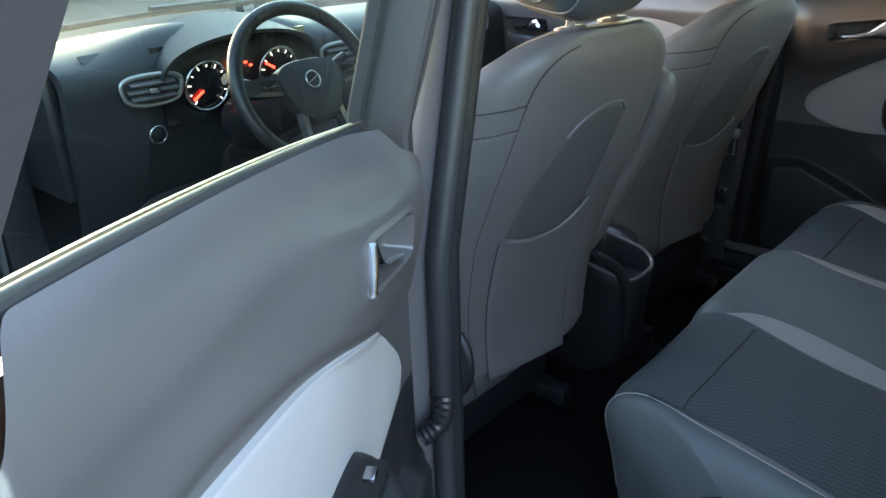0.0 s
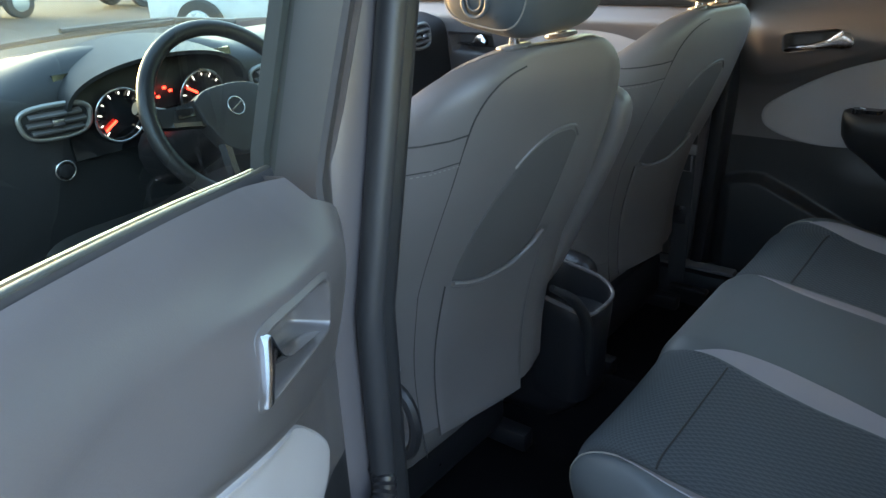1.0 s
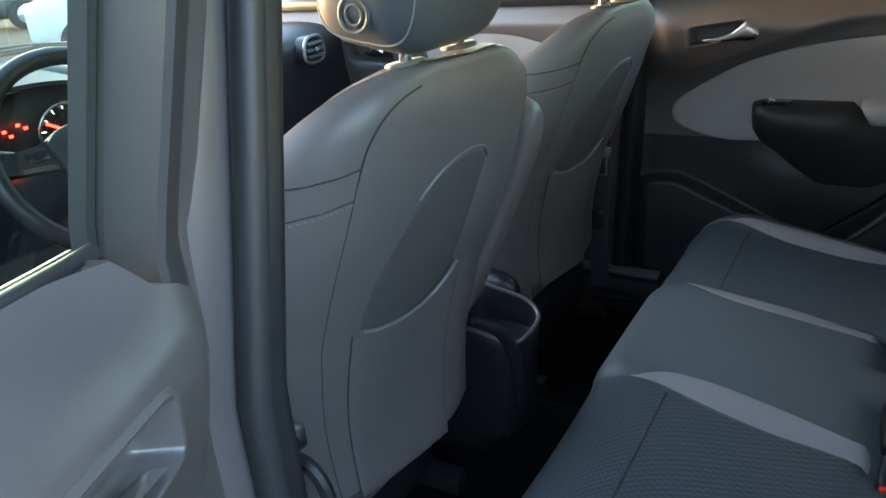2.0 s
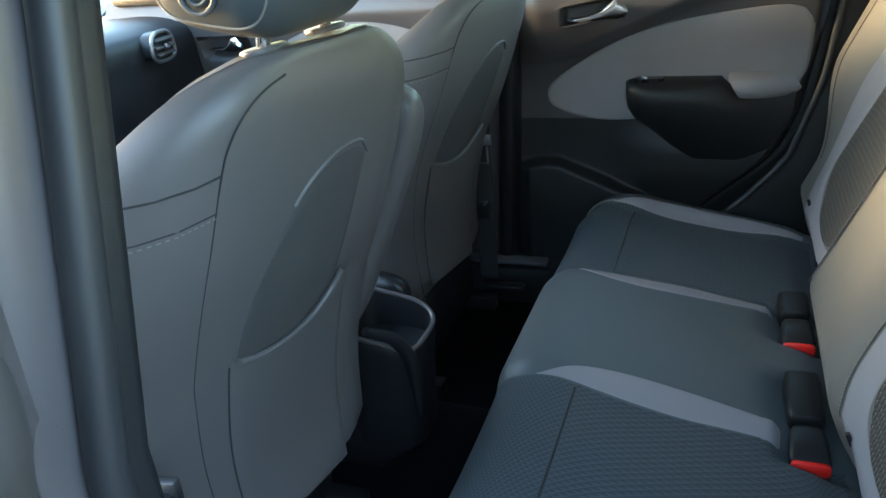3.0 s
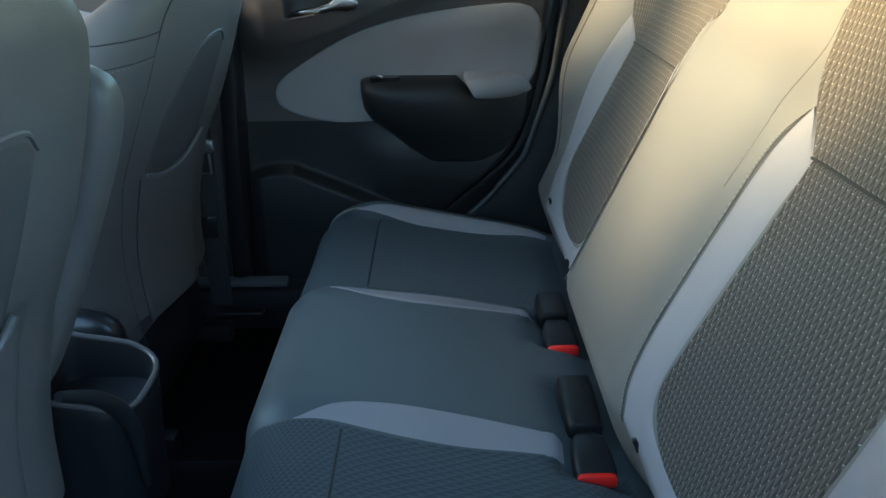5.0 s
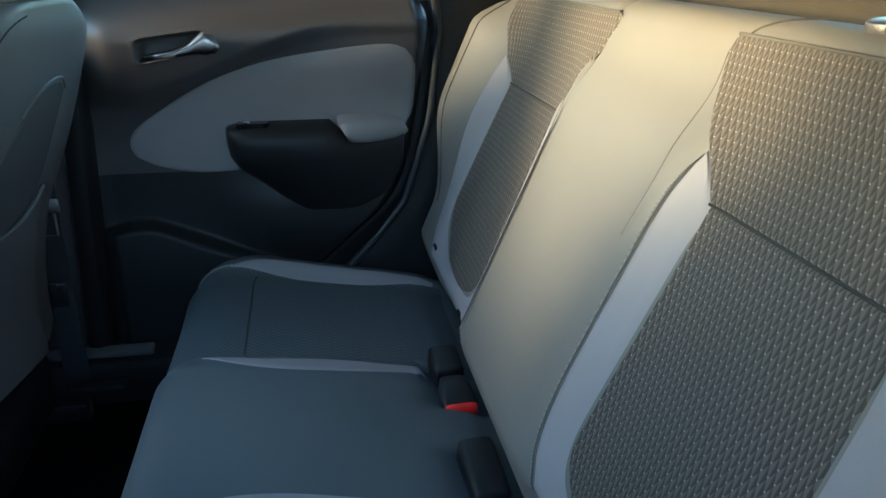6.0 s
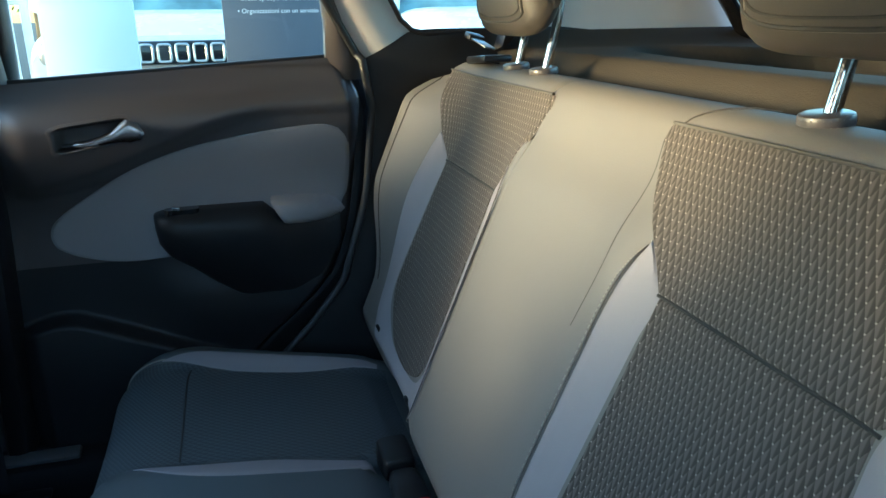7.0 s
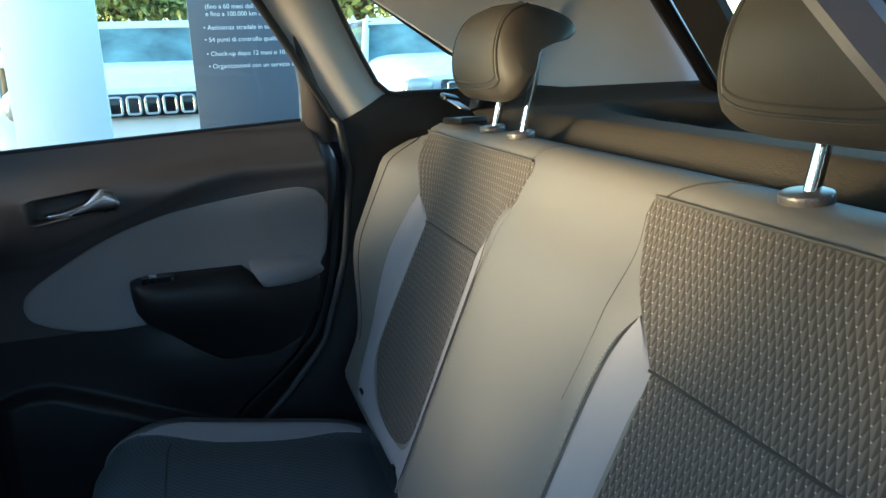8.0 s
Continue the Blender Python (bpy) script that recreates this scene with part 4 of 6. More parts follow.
    edge = [quarter(0, v / 24) + Vector((-s * 0.004, 0.005, 0)) for v in range(25)] + [cpillar(0, 0.06 + 0.94 * v / 12) + Vector((-s * 0.004, 0.005, 0)) for v in range(13)]
    shell("door_seal", tube(edge, 0.0075, 10), RUBBER, "black rubber seal of the rear door opening", "door seal")
    shell("pillar_c", sheet(cpillar, 24, 24, 0.03, back=(s, 0, 0)), PILLAR_TRIM, "light grey rear pillar trim", "pillar")
    # panel behind and above the quarter window
    def dpillar(u, v, s=s):
        # u along the window's upper edge from front top to rear corner; v up to the roof
        ey, ez = 0.128 - 0.352 * u, 1.40 - 0.212 * u
        y = ey - 0.22 * v * u - 0.0 * v
        z = ez + (1.50 - ez) * v
        return Vector((s * (0.632 - 0.27 * (z - 1.135)), y, z))
    shell("pillar_d", sheet(dpillar, 14, 12, 0.03, back=(s, 0, 0)), PILLAR_TRIM, "light grey rear quarter trim panel", "pillar")
    def dlow(u, v, s=s):
        y = -0.222 - 0.46 * u
        z = 1.145 + (1.49 - 1.145) * v
        return Vector((s * (0.640 - 0.27 * (z - 1.135) - 0.012 * u), y + 0.20 * v * u - 0.22 * v * 0, z))
    shell("pillar_d", sheet(dlow, 12, 12, 0.03, back=(s, 0, 0)), PILLAR_TRIM, "light grey rear quarter trim panel", "pillar")
    qg = [(0.132, 1.41), (0.105, 1.347), (0.056, 1.25), (0.030, 1.205), (0.008, 1.186), (-0.02, 1.180), (-0.23, 1.180), (-0.11, 1.255)]
    bm = bmesh.new()
    bm.faces.new([bm.verts.new((s * (0.668 - 0.27 * (z - 1.135)), y, z)) for y, z in qg])
    pane = shell("window_3" if s > 0 else "window_4", bm, GLASS_TINT, "green-tinted rear quarter glass", "window", False)
    pane.visible_shadow = False
    shell("window_seal", tube([Vector((s * (0.638 - 0.27 * (z - 1.135)), y, z)) for y, z in qg[:6]] + [Vector((s * 0.632, -0.23, 1.188)), Vector((s * 0.625, -0.11, 1.256)), Vector((s * 0.572, 0.132, 1.41))], 0.005, 8), BLACK, "black edge of the quarter glass", "window seal")
    # painted edge of the door opening
    if s < 0:
        shell("opening_flange", loft([[Vector((x + a, y + b, z)) for a, b in ((-0.004, -0.006), (0.004, -0.004), (0.005, 0.002), (-0.002, 0.006), (-0.008, 0.002))] for x, y, z in spline([(-0.66, 0.105, 1.12), (-0.648, 0.165, 1.18), (-0.625, 0.226, 1.243), (-0.60, 0.285, 1.32), (-0.565, 0.34, 1.41)], 24)]), PAINT, "grey painted edge of the rear door opening", "body panel")
    # outer body side behind the doors
    def side(u, v, s=s):
        y, z = 0.0 - 1.05 * u, 0.35 + 0.80 * v
        return Vector((s * (0.86 - 0.12 * S(0.7, 1.0, v) - 0.06 * u * u), y, z))
    shell("body_side", sheet(side, 14, 14, 0.01, back=(-s, 0, 0)), PAINT, "dark grey metallic rear wing", "body panel")

    if s > 0:
        shell("door_jamb", sheet(lambda u, v, s=s: Vector((s * (0.70 + 0.10 * v), 0.52 - 0.62 * u - 0.40 * S(0.45, 0.9, v) * (1 - u), 0.30 + 0.86 * v)), 12, 12, 0.01, back=(s, 0, 0)), BLACK, "dark rear door jamb", "door jamb")

# tailgate: dark frame and rear glass
gate = thing("tailgate", "closed tailgate with rear window and dark frame", "tailgate", (0, -0.95, 0.5), kind="structure")
for s in (-1, 1):
    part("gate_post", tube(spline([(s * 0.585, -0.72, 1.10), (s * 0.575, -0.64, 1.20), (s * 0.545, -0.50, 1.35), (s * 0.50, -0.38, 1.47)], 14), 0.018, 10), GLOSS, gate)
    part("gate_trim", sheet(lambda u, v, s=s: Vector((s * (0.56 - 0.085 * u - 0.05 * v), -0.70 + 0.30 * v - 0.03 * u, 1.13 + 0.35 * v)), 6, 10, 0.02, back=(0, -1, 0)), PLASTIC, gate)
part("gate_panel", sheet(lambda u, v: Vector((-0.62 + 1.24 * u, -0.80 - 0.10 * math.sin(math.pi * v), 0.45 + 0.70 * v)), 12, 10, 0.04, back=(0, -1, 0)), PLASTIC, gate)
part("gate_top", box((1.05, 0.10, 0.05), pose(0, -0.40, 1.455), 0.02), PLASTIC, gate)
g = part("rear_glass", sheet(lambda u, v: Vector((-0.53 + 1.06 * u, -0.76 + 0.34 * v, 1.14 + 0.34 * v)), 8, 6), GLASS_TINT, gate, "tinted rear window")
g.visible_shadow = False

# parcel shelf with a sunk tray
def shelf_pt(u, v):
    x, y = -0.60 + 1.20 * u, -0.146 - 0.54 * v
    d = math.sqrt((x / 0.53) ** 2 + ((y + 0.43) / 0.165) ** 2)
    z = 1.115 + 0.037 * S(0.0, 0.10, v) - 0.046 * S(1.03, 0.90, d)
    return Vector((x, y, z + 0.03 * S(0.55, 0.60, abs(x))))
shelf = thing("parcel_shelf", "dark brown-grey felt parcel shelf with sunk tray", "parcel shelf", (0, -0.15, 1.12))


def shelf_zone(keep):
    bm = sheet(shelf_pt, 96, 64)
    bmesh.ops.delete(bm, geom=[f for f in bm.faces if not keep(f.calc_center_median())], context="FACES")
    return bm


def tray_d(p):
    return math.sqrt((p.x / 0.53) ** 2 + ((p.y + 0.43) / 0.165) ** 2)


part("front_lip", shelf_zone(lambda p: p.y > -0.205), SHELF_MAT, shelf)
part("board", shelf_zone(lambda p: p.y <= -0.205 and tray_d(p) >= 0.86), SHELF_MAT, shelf)
part("tray", shelf_zone(lambda p: p.y <= -0.205 and tray_d(p) < 0.86), SHELF_MAT, shelf, "sunk tray floor")
part("underside", sheet(lambda u, v: shelf_pt(u, v) - Vector((0, 0, 0.012)), 20, 12), SHELF_MAT, shelf)
for q in (-1, 1):
    part("hinge_pin", tube([(q * 0.585, -0.19, 1.150), (q * 0.615, -0.19, 1.150)], 0.008, 10), BLACK, shelf)

# front bulkhead, windscreen, bonnet
shell("bulkhead", sheet(lambda u, v: Vector((-0.78 + 1.56 * u, 1.86 + 0.1 * v, 0.30 + 0.72 * v)), 8, 8, 0.03, back=(0, 1, 0)), BLACK, "black bulkhead below the dashboard", "bulkhead")
w = shell("window_1", sheet(lambda u, v: Vector(((-0.74 + 1.48 * u) * (1 - 0.22 * v), 2.06 - 1.0 * v - 0.10 * (2 * u - 1) ** 2 * (1 - v), 1.06 + 0.42 * v)), 14, 10), GLASS_CLEAR, "clear laminated windscreen", "windscreen")
w.visible_shadow = False
shell("bonnet", sheet(lambda u, v: Vector((-0.80 + 1.60 * u, 2.12 + 0.85 * v, 1.03 - 0.14 * v * v - 0.10 * abs(2 * u - 1) ** 3)), 20, 14, 0.01, back=(0, 0, -1)), PAINT, "dark grey metallic bonnet", "bonnet")
shell("front_end", sheet(lambda u, v: Vector((-0.80 + 1.60 * u, 2.99 - 0.12 * (2 * u - 1) ** 2, 0.25 + 0.66 * v)), 12, 6, 0.02, back=(0, -1, 0)), PAINT, "dark grey metallic front end", "body panel")
shell("cowl", sheet(lambda u, v: Vector((-0.76 + 1.52 * u, 2.00 + 0.13 * v - 0.09 * (2 * u - 1) ** 2, 1.035 - 0.02 * v)), 20, 4, 0.02, back=(0, 0, -1)), BLACK, "black cowl below the windscreen", "cowl")
wiper = thing("windscreen_wiper", "black wiper resting at the foot of the windscreen", "wiper", (0, 2.06, 1.05))
part("blade", tube(spline([(-0.62, 1.965, 1.082), (-0.3, 2.02, 1.088), (0.02, 2.045, 1.085)], 16), 0.008, 6), BLACK, wiper)
part("arm", tube(spline([(-0.3, 2.022, 1.098), (0.0, 2.06, 1.09), (0.25, 2.085, 1.06)], 12), 0.009, 6), BLACK, wiper)


# ---- front right door (closed) ----
fd = thing("door_3", "closed dark front passenger door", "car door", (0.7, 1.3, 0.4), kind="structure")

def fd_face(u, v):
    y, z = 0.80 + 1.05 * u, 0.40 + 0.70 * v
    x = 0.675 - lerp([(0.4, 0.02), (0.7, 0.0), (0.86, 0.0), (1.0, 0.045), (1.05, 0.055), (1.10, 0.03)], z)
    x += 0.034 * S(1.42, 1.435, y) * S(1.575, 1.56, y) * S(0.945, 0.955, z) * S(1.005, 0.995, z)
    return Vector((x, y, z))
part("inner_panel", sheet(fd_face, 80, 60), PLASTIC_GREY, fd)
part("cloth_insert", sheet(lambda u, v: fd_face(0.05 + 0.43 * u, 0.62 + (0.29 - 0.02 * u) * v * math.sin(math.pi * (0.12 + 0.62 * u)) ** 0.6) + Vector((-0.004, 0, 0)), 30, 12), DOOR_CLOTH, fd, "pale grey cloth insert")
part("door_handle", loft([[Vector((x - a, y, z + b)) for a, b in ((0.004, h / 2), (0.01, 0), (0.004, -h / 2), (-0.01, -h / 2), (-0.01, h / 2))] for y, x, z, h in ((1.555, 0.655, 0.970, 0.006), (1.50, 0.642, 0.972, 0.012), (1.47, 0.632, 0.982, 0.030), (1.45, 0.627, 0.986, 0.034), (1.435, 0.626, 0.980, 0.012))]), CHROME, fd, "satin chrome pull handle")
part("belt_pad", box((0.06, 1.0, 0.03), pose(0.655, 1.32, 1.105), 0.012), PLASTIC, fd)
part("outer_skin", sheet(lambda u, v: Vector((0.83 + 0.035 * math.sin(math.pi * v), 0.76 + 1.1 * u, 0.33 + 0.78 * v)), 10, 12, 0.012, back=(-1, 0, 0)), PAINT, fd, "dark grey metallic paint")
part("front_post", tube([(0.60, 0.80, 1.46), (0.675, 0.79, 1.09)], 0.024, 8), BLACK, fd)
part("top_rail", tube(spline([(0.60, 0.80, 1.46), (0.61, 1.1, 1.44), (0.68, 1.5, 1.28), (0.73, 1.86, 1.10)], 16), 0.022, 8), BLACK, fd)
g = part("window_glass", sheet(lambda u, v: Vector((0.685 - 0.27 * 0.36 * v * (1 - u * 0.6), 0.80 + 1.0 * u, 1.09 + v * max(0.015, 0.36 * (1 - max(0, u - 0.3) / 0.7)))), 10, 6), GLASS_TINT, fd, "green-tinted side glass")
g.visible_shadow = False
mir = thing("door_mirror", "dark door mirror on the passenger side", "door mirror", (0.95, 1.75, 1.05))
part("housing", rbox((0.20, 0.11, 0.15), pose(0.95, 1.76, 1.12), 3.2, 24, 14), GLOSS, mir)
part("foot", box((0.16, 0.04, 0.03), pose(0.82, 1.78, 1.06), 0.01), BLACK, mir)


# ---- driver's door, standing wide open ----
dd = thing("door_4", "open dark driver's door beyond the windscreen pillar", "car door", (-0.80, 1.84, 0.4), kind="structure")
DM = pose(-0.815, 1.83, 0, 0, 0, 198)


def dd_face(u, v):
    """Inner face of the driver's door: u from the hinge out, v up."""
    z = 0.40 + 0.68 * v
    n = lerp([(0.4, 0.02), (0.58, 0.035), (0.62, 0.005), (0.80, 0.0), (0.86, 0.05), (0.92, 0.03), (1.0, 0.045), (1.08, 0.02)], z)
    return DM @ Vector((0.03 + 1.02 * u, n * S(0.0, 0.06, u) * S(1.0, 0.93, u), z))


part("inner_panel", sheet(dd_face, 40, 40), PLASTIC, dd, "dark plastic door panel")
part("outer_skin", sheet(lambda u, v: DM @ Vector((0.0 + 1.07 * u, -0.13 - 0.03 * math.sin(math.pi * v), 0.34 + 0.74 * v)), 12, 12, 0.012, back=DM.to_3x3() @ Vector((0, 1, 0))), PAINT, dd, "dark grey metallic paint")
part("hinge_edge", box((0.03, 0.13, 0.70), DM @ pose(0.01, -0.065, 0.73), 0.008), PAINT, dd, "painted door edge")
part("lock_edge", box((0.03, 0.13, 0.70), DM @ pose(1.055, -0.065, 0.73), 0.008), PAINT, dd, "painted door edge")
part("window_frame", tube(spline([DM @ Vector(p) for p in ((0.02, -0.03, 1.05), (0.30, 0.03, 1.25), (0.62, 0.075, 1.41), (0.88, 0.085, 1.46), (0.98, 0.07, 1.42), (1.03, -0.02, 1.06))], 40), 0.022, 8), BLACK, dd, "dark window frame")
g = part("window_glass", sheet(lambda u, v: DM @ Vector((0.05 + 0.97 * u, -0.03 + 0.10 * v, 1.07 + v * max(0.02, 0.37 * S(-0.05, 0.75, u) - 0.02 * u))), 12, 6), GLASS_TINT, dd, "green-tinted side glass")
g.visible_shadow = False
part("grab", rbox((0.26, 0.06, 0.06), DM @ pose(0.62, 0.055, 0.86), 3, 20, 12), BLACK, dd, "dark armrest")


# ---- front seats ----
def front_seat(s, label):
    cx = 0.376 * s
    dy = 0.010 if s < 0 else 0.065
    th = thing("front_seat", label, "car seat", (cx, 0.9, 0.36), "front seats")

    def ring_at(z):
        """A level slice through the backrest; x from the seat's middle, y from its back plane."""
        yb = lerp(BACKLINE, z)
        half = lerp(SHAPE, z) * (1 - 0.10 * S(0.585, 0.565, z))
        depth = lerp([(0.48, 0.14), (0.7, 0.15), (0.95, 0.14), (1.03, 0.115), (1.08, 0.085), (1.12, 0.062), (1.14, 0.046), (1.149, 0.034), (1.1535, 0.012)], z)
        bol = lerp([(0.5, 0.02), (0.7, 0.05), (0.92, 0.05), (1.04, 0.02), (1.10, 0.0)], z)
        top = 0.012 * S(1.10, 1.15, z) + 0.012 * S(1.147, 1.1535, z)
        pts = []
        outline = [(-0.60, -0.002), (-0.40, -0.005), (-0.2, -0.0065), (0.0, -0.007), (0.2, -0.0065), (0.40, -0.005), (0.60, -0.002), (0.78, 0.010), (0.89, 0.030), (0.96, 0.056), (1.0, 0.10)]
        for a, d in outline:
            pts.append((cx + half * a, yb + d * min(1.0, depth / 0.11) + top))
        pts += [(cx + half * 1.0, yb + depth + bol * 0.5), (cx + half * 0.93, yb + depth + bol), (cx + half * 0.80, yb + depth + bol * 0.8), (cx + half * 0.6, yb + depth), (cx, yb + depth - 0.01), (cx - half * 0.6, yb + depth), (cx - half * 0.80, yb + depth + bol * 0.8), (cx - half * 0.93, yb + depth + bol), (cx - half * 1.0, yb + depth + bol * 0.5)]
        for a, d in outline[:6:-1]:
            pts.append((cx - half * a, yb + d * min(1.0, depth / 0.11) + top))
        return [Vector((x, y - 0.19 * (x - cx) + dy, z)) for x, y in pts]
    zs = [0.565, 0.568, 0.575] + [0.585 + (1.10 - 0.585) * k / 40 for k in range(41)] + [1.112, 1.122, 1.131, 1.139, 1.145, 1.149, 1.152, 1.1535]
    part("backrest", loft([ring_at(z) for z in zs]), LEATHER_SHADED, th)

    def back(a, z, off=0.0):
        """A point on the rear of the backrest: a in half-widths from the middle."""
        yb = lerp(BACKLINE, z) - 0.006
        half = lerp(SHAPE, z)
        e = abs(a)
        d = lerp([(0.0, 0.0), (0.2, 0.0005), (0.4, 0.002), (0.60, 0.005), (0.78, 0.017), (0.89, 0.037), (0.96, 0.063), (1.0, 0.107)], e)
        depth = lerp([(0.48, 0.14), (0.7, 0.15), (0.95, 0.14), (1.03, 0.115), (1.08, 0.085), (1.12, 0.055), (1.148, 0.025)], z)
        return Vector((cx + half * a, yb + d * min(1.0, depth / 0.11) - 0.19 * half * a + dy - off * 0.91, z - off * 0.41))
    # side seams, cross seams on the bolster
    for q in (-1,):
        part("seam", tube([back(q * p.y / lerp(SHAPE, p.x), p.x, 0.0003) for p in spline([(z, a, 0) for z, a in ((0.52, 0.098), (0.757, 0.117), (0.89, 0.130), (0.97, 0.134), (1.057, 0.132), (1.09, 0.126), (1.112, 0.114), (1.126, 0.098), (1.134, 0.080))], 80)], 0.0011, 6), SEAM, th)
        for z0, dz in ((1.060, 0.012), (1.026, 0.013)):
            part("seam", tube([back(q * (lambda g: g + (1 - g) * k / 16)(0.1325 / lerp(SHAPE, z0)), z0 - dz * k / 16, 0.0003) for k in range(17)] + [ring_at(z0 - dz)[11 if q > 0 else 19] + Vector((q * 0.001, 0, 0))], 0.0011, 6), SEAM, th)
        dashes = bmesh.new()
        for k in range(15):
            g = 0.1325 / lerp(SHAPE, 1.0215)
            ends = [back(q * (g + (0.98 - g) * (k + e) / 15), 1.0215 - 0.0125 * (k + e) / 15, 0.0006) for e in (0.12, 0.62)]
            tube(ends, 0.0009, 5, dashes)
        part("stitching", dashes, THREAD, th, "pale stitching")
    # map pocket: a slightly proud panel with a welted curved mouth
    mouth = smooth_table([(-0.28, 0.826), (-0.15, 0.815), (0.0, 0.811), (0.19, 0.817), (0.32, 0.840), (0.375, 0.864)], 30)
    upper = smooth_table([(-0.28, 0.832), (-0.262, 0.90), (-0.21, 0.955), (-0.10, 1.008), (0.08, 1.034), (0.28, 1.036), (0.375, 1.018)], 30)

    def flap(u, v):
        a = -0.31 + 0.80 * u
        z0 = lerp(mouth, a)
        edge = -0.003 if u < 0.01 or u > 0.99 or v < 0.01 else 0.0
        z = 0.55 + (z0 - 0.55) * v
        return back(s * -a * -1 if s > 0 else a, z, 0.005 + edge)
    part("map_pocket", sheet(flap, 30, 24), LEATHER_SHADED, th, "grey leatherette map pocket")
    part("pocket_welt", tube([back(a * 1.0, z, 0.007) for a, z in mouth], 0.0042, 8), LEATHER_SHADED, th, "rounded pocket edge")
    # not sunk in: a darker sheet paints the hollow's shade
    def hollow(u, v):
        a = -0.28 + 0.655 * u
        z0, z1 = lerp(mouth, a), lerp(upper, a)
        edge = -0.003 if u < 0.01 or u > 0.99 or v > 0.99 else 0.0
        return back(a, z0 + (z1 - z0) * v, 0.0025 + edge)
    part("pocket_back", sheet(hollow, 24, 14), POCKET_SHADE, th, "panel behind the pocket mouth, its shade put into the colour")
    part("seam", tube([back(a, z, 0.0012) for a, z in upper if a > -0.16], 0.0024, 6), LEATHER_SHADED, th)
    part("seam", tube([back(-0.31, 0.55 + 0.27 * k / 20, 0.0022) for k in range(21)], 0.0012, 6), SEAM, th)
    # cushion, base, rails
    part("cushion", rbox((0.47, 0.52, 0.17), pose(cx, 1.05 + dy, 0.585, 8), 4, 28, 14), LEATHER_SHADED, th)
    part("base", box((0.40, 0.42, 0.14), pose(cx, 1.05, 0.455), 0.03), BLACK, th)
    for q in (-1, 1):
        part("rail", box((0.035, 0.50, 0.04), pose(cx + q * 0.19, 1.04, 0.375), 0.006), BLACK, th, "black seat rail")
        part("recliner_cover", rbox((0.05, 0.16, 0.12), pose(cx + q * 0.235, 0.90, 0.60), 3, 20, 10), BLACK, th, "black plastic recliner cover")
    # headrest with round side buttons
    for q in (-1, 1):
        part("socket", disc(0.024, 0.006, pose(cx + q * 0.056, 0.662 + dy - 0.01, 1.1475, 82) @ Matrix.Diagonal((1.1, 1, 0.8, 1)), 28, 0.003), LEATHER_SHADED, th, "headrest socket")
        part("post", tube([(cx + q * 0.056, 0.656 + dy, 1.13), (cx + q * 0.056, 0.645 + dy, 1.20)], 0.0065, 12), CHROME_BRIGHT, th, "chrome headrest post")
    head = part("headrest", rbox((0.222, 0.135, 0.20), pose(cx, 0.660 + dy, 1.262, 10), 4.2, 56, 36), LEATHER_DARK, th, "grey leatherette headrest")
    for q in (-1, 1):
        part("seam", tube([pose(cx, 0.660 + dy, 1.262, 10) @ Vector((q * 0.094, 0.0679 * 0.853 * math.copysign(abs(math.cos(w)) ** 0.476, math.cos(w)), 0.1004 * 0.853 * math.copysign(abs(math.sin(w)) ** 0.476, math.sin(w)))) for w in (math.tau * k / 72 for k in range(72))], 0.0011, 6, close=True), THREAD, head)
        part("side_button", ring(0.0165, 0.0026, pose(cx, 0.660 + dy, 1.262, 10) @ pose(q * 0.1085, 0, -0.058, 0, q * 6, 90)), LEATHER_DARK, head, "round embossed button")
        part("side_button", ring(0.0095, 0.0018, pose(cx, 0.660 + dy, 1.262, 10) @ pose(q * 0.1088, 0, -0.058, 0, q * 6, 90)), LEATHER_DARK, head, "round embossed button")
    return th


BACKLINE = smooth_table([(0.48, 0.770), (0.60, 0.778), (0.70, 0.774), (0.80, 0.752), (0.84, 0.738), (0.95, 0.687), (1.03, 0.651), (1.10, 0.622), (1.149, 0.602)], 40)
SHAPE = smooth_table([(0.48, 0.215), (0.60, 0.235), (0.80, 0.250), (0.90, 0.246), (0.98, 0.225), (1.03, 0.208), (1.06, 0.196), (1.09, 0.177), (1.115, 0.154), (1.132, 0.131), (1.144, 0.103), (1.149, 0.085), (1.1535, 0.055)], 44)
driver_seat = front_seat(-1, "grey leatherette driver's seat with map pocket on its back")
passenger_seat = front_seat(1, "grey leatherette passenger seat with map pocket on its back")
# set lower than the driver's
passenger_seat.location.z -= 0.03

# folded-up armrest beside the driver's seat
part("armrest", rbox((0.066, 0.110, 0.42), pose(-0.128, 0.765, 0.860, 24), 4, 32, 24), LEATHER_SHADED, driver_seat, "dark grey armrest folded up")

# ---- centre console ----
con = thing("centre_console", "black plastic centre console with open rear bin", "console", (0, 0.95, 0.4))
def con_ring(y, z0, z1, w):
    r = []
    for k in range(24):
        a = math.tau * k / 24
        r.append(Vector((math.copysign(abs(math.cos(a)) ** 0.45, math.cos(a)) * w - 0.04, y + (0 if z1 else 0), (z0 + z1) / 2 + math.copysign(abs(math.sin(a)) ** 0.45, math.sin(a)) * (z1 - z0) / 2)))
    return r
part("body", loft([con_ring(0.745, 0.42, 0.56, 0.055), con_ring(0.755, 0.40, 0.585, 0.068), con_ring(0.80, 0.37, 0.60, 0.078), con_ring(1.0, 0.36, 0.60, 0.085), con_ring(1.5, 0.36, 0.62, 0.10)]), BLACK, con)
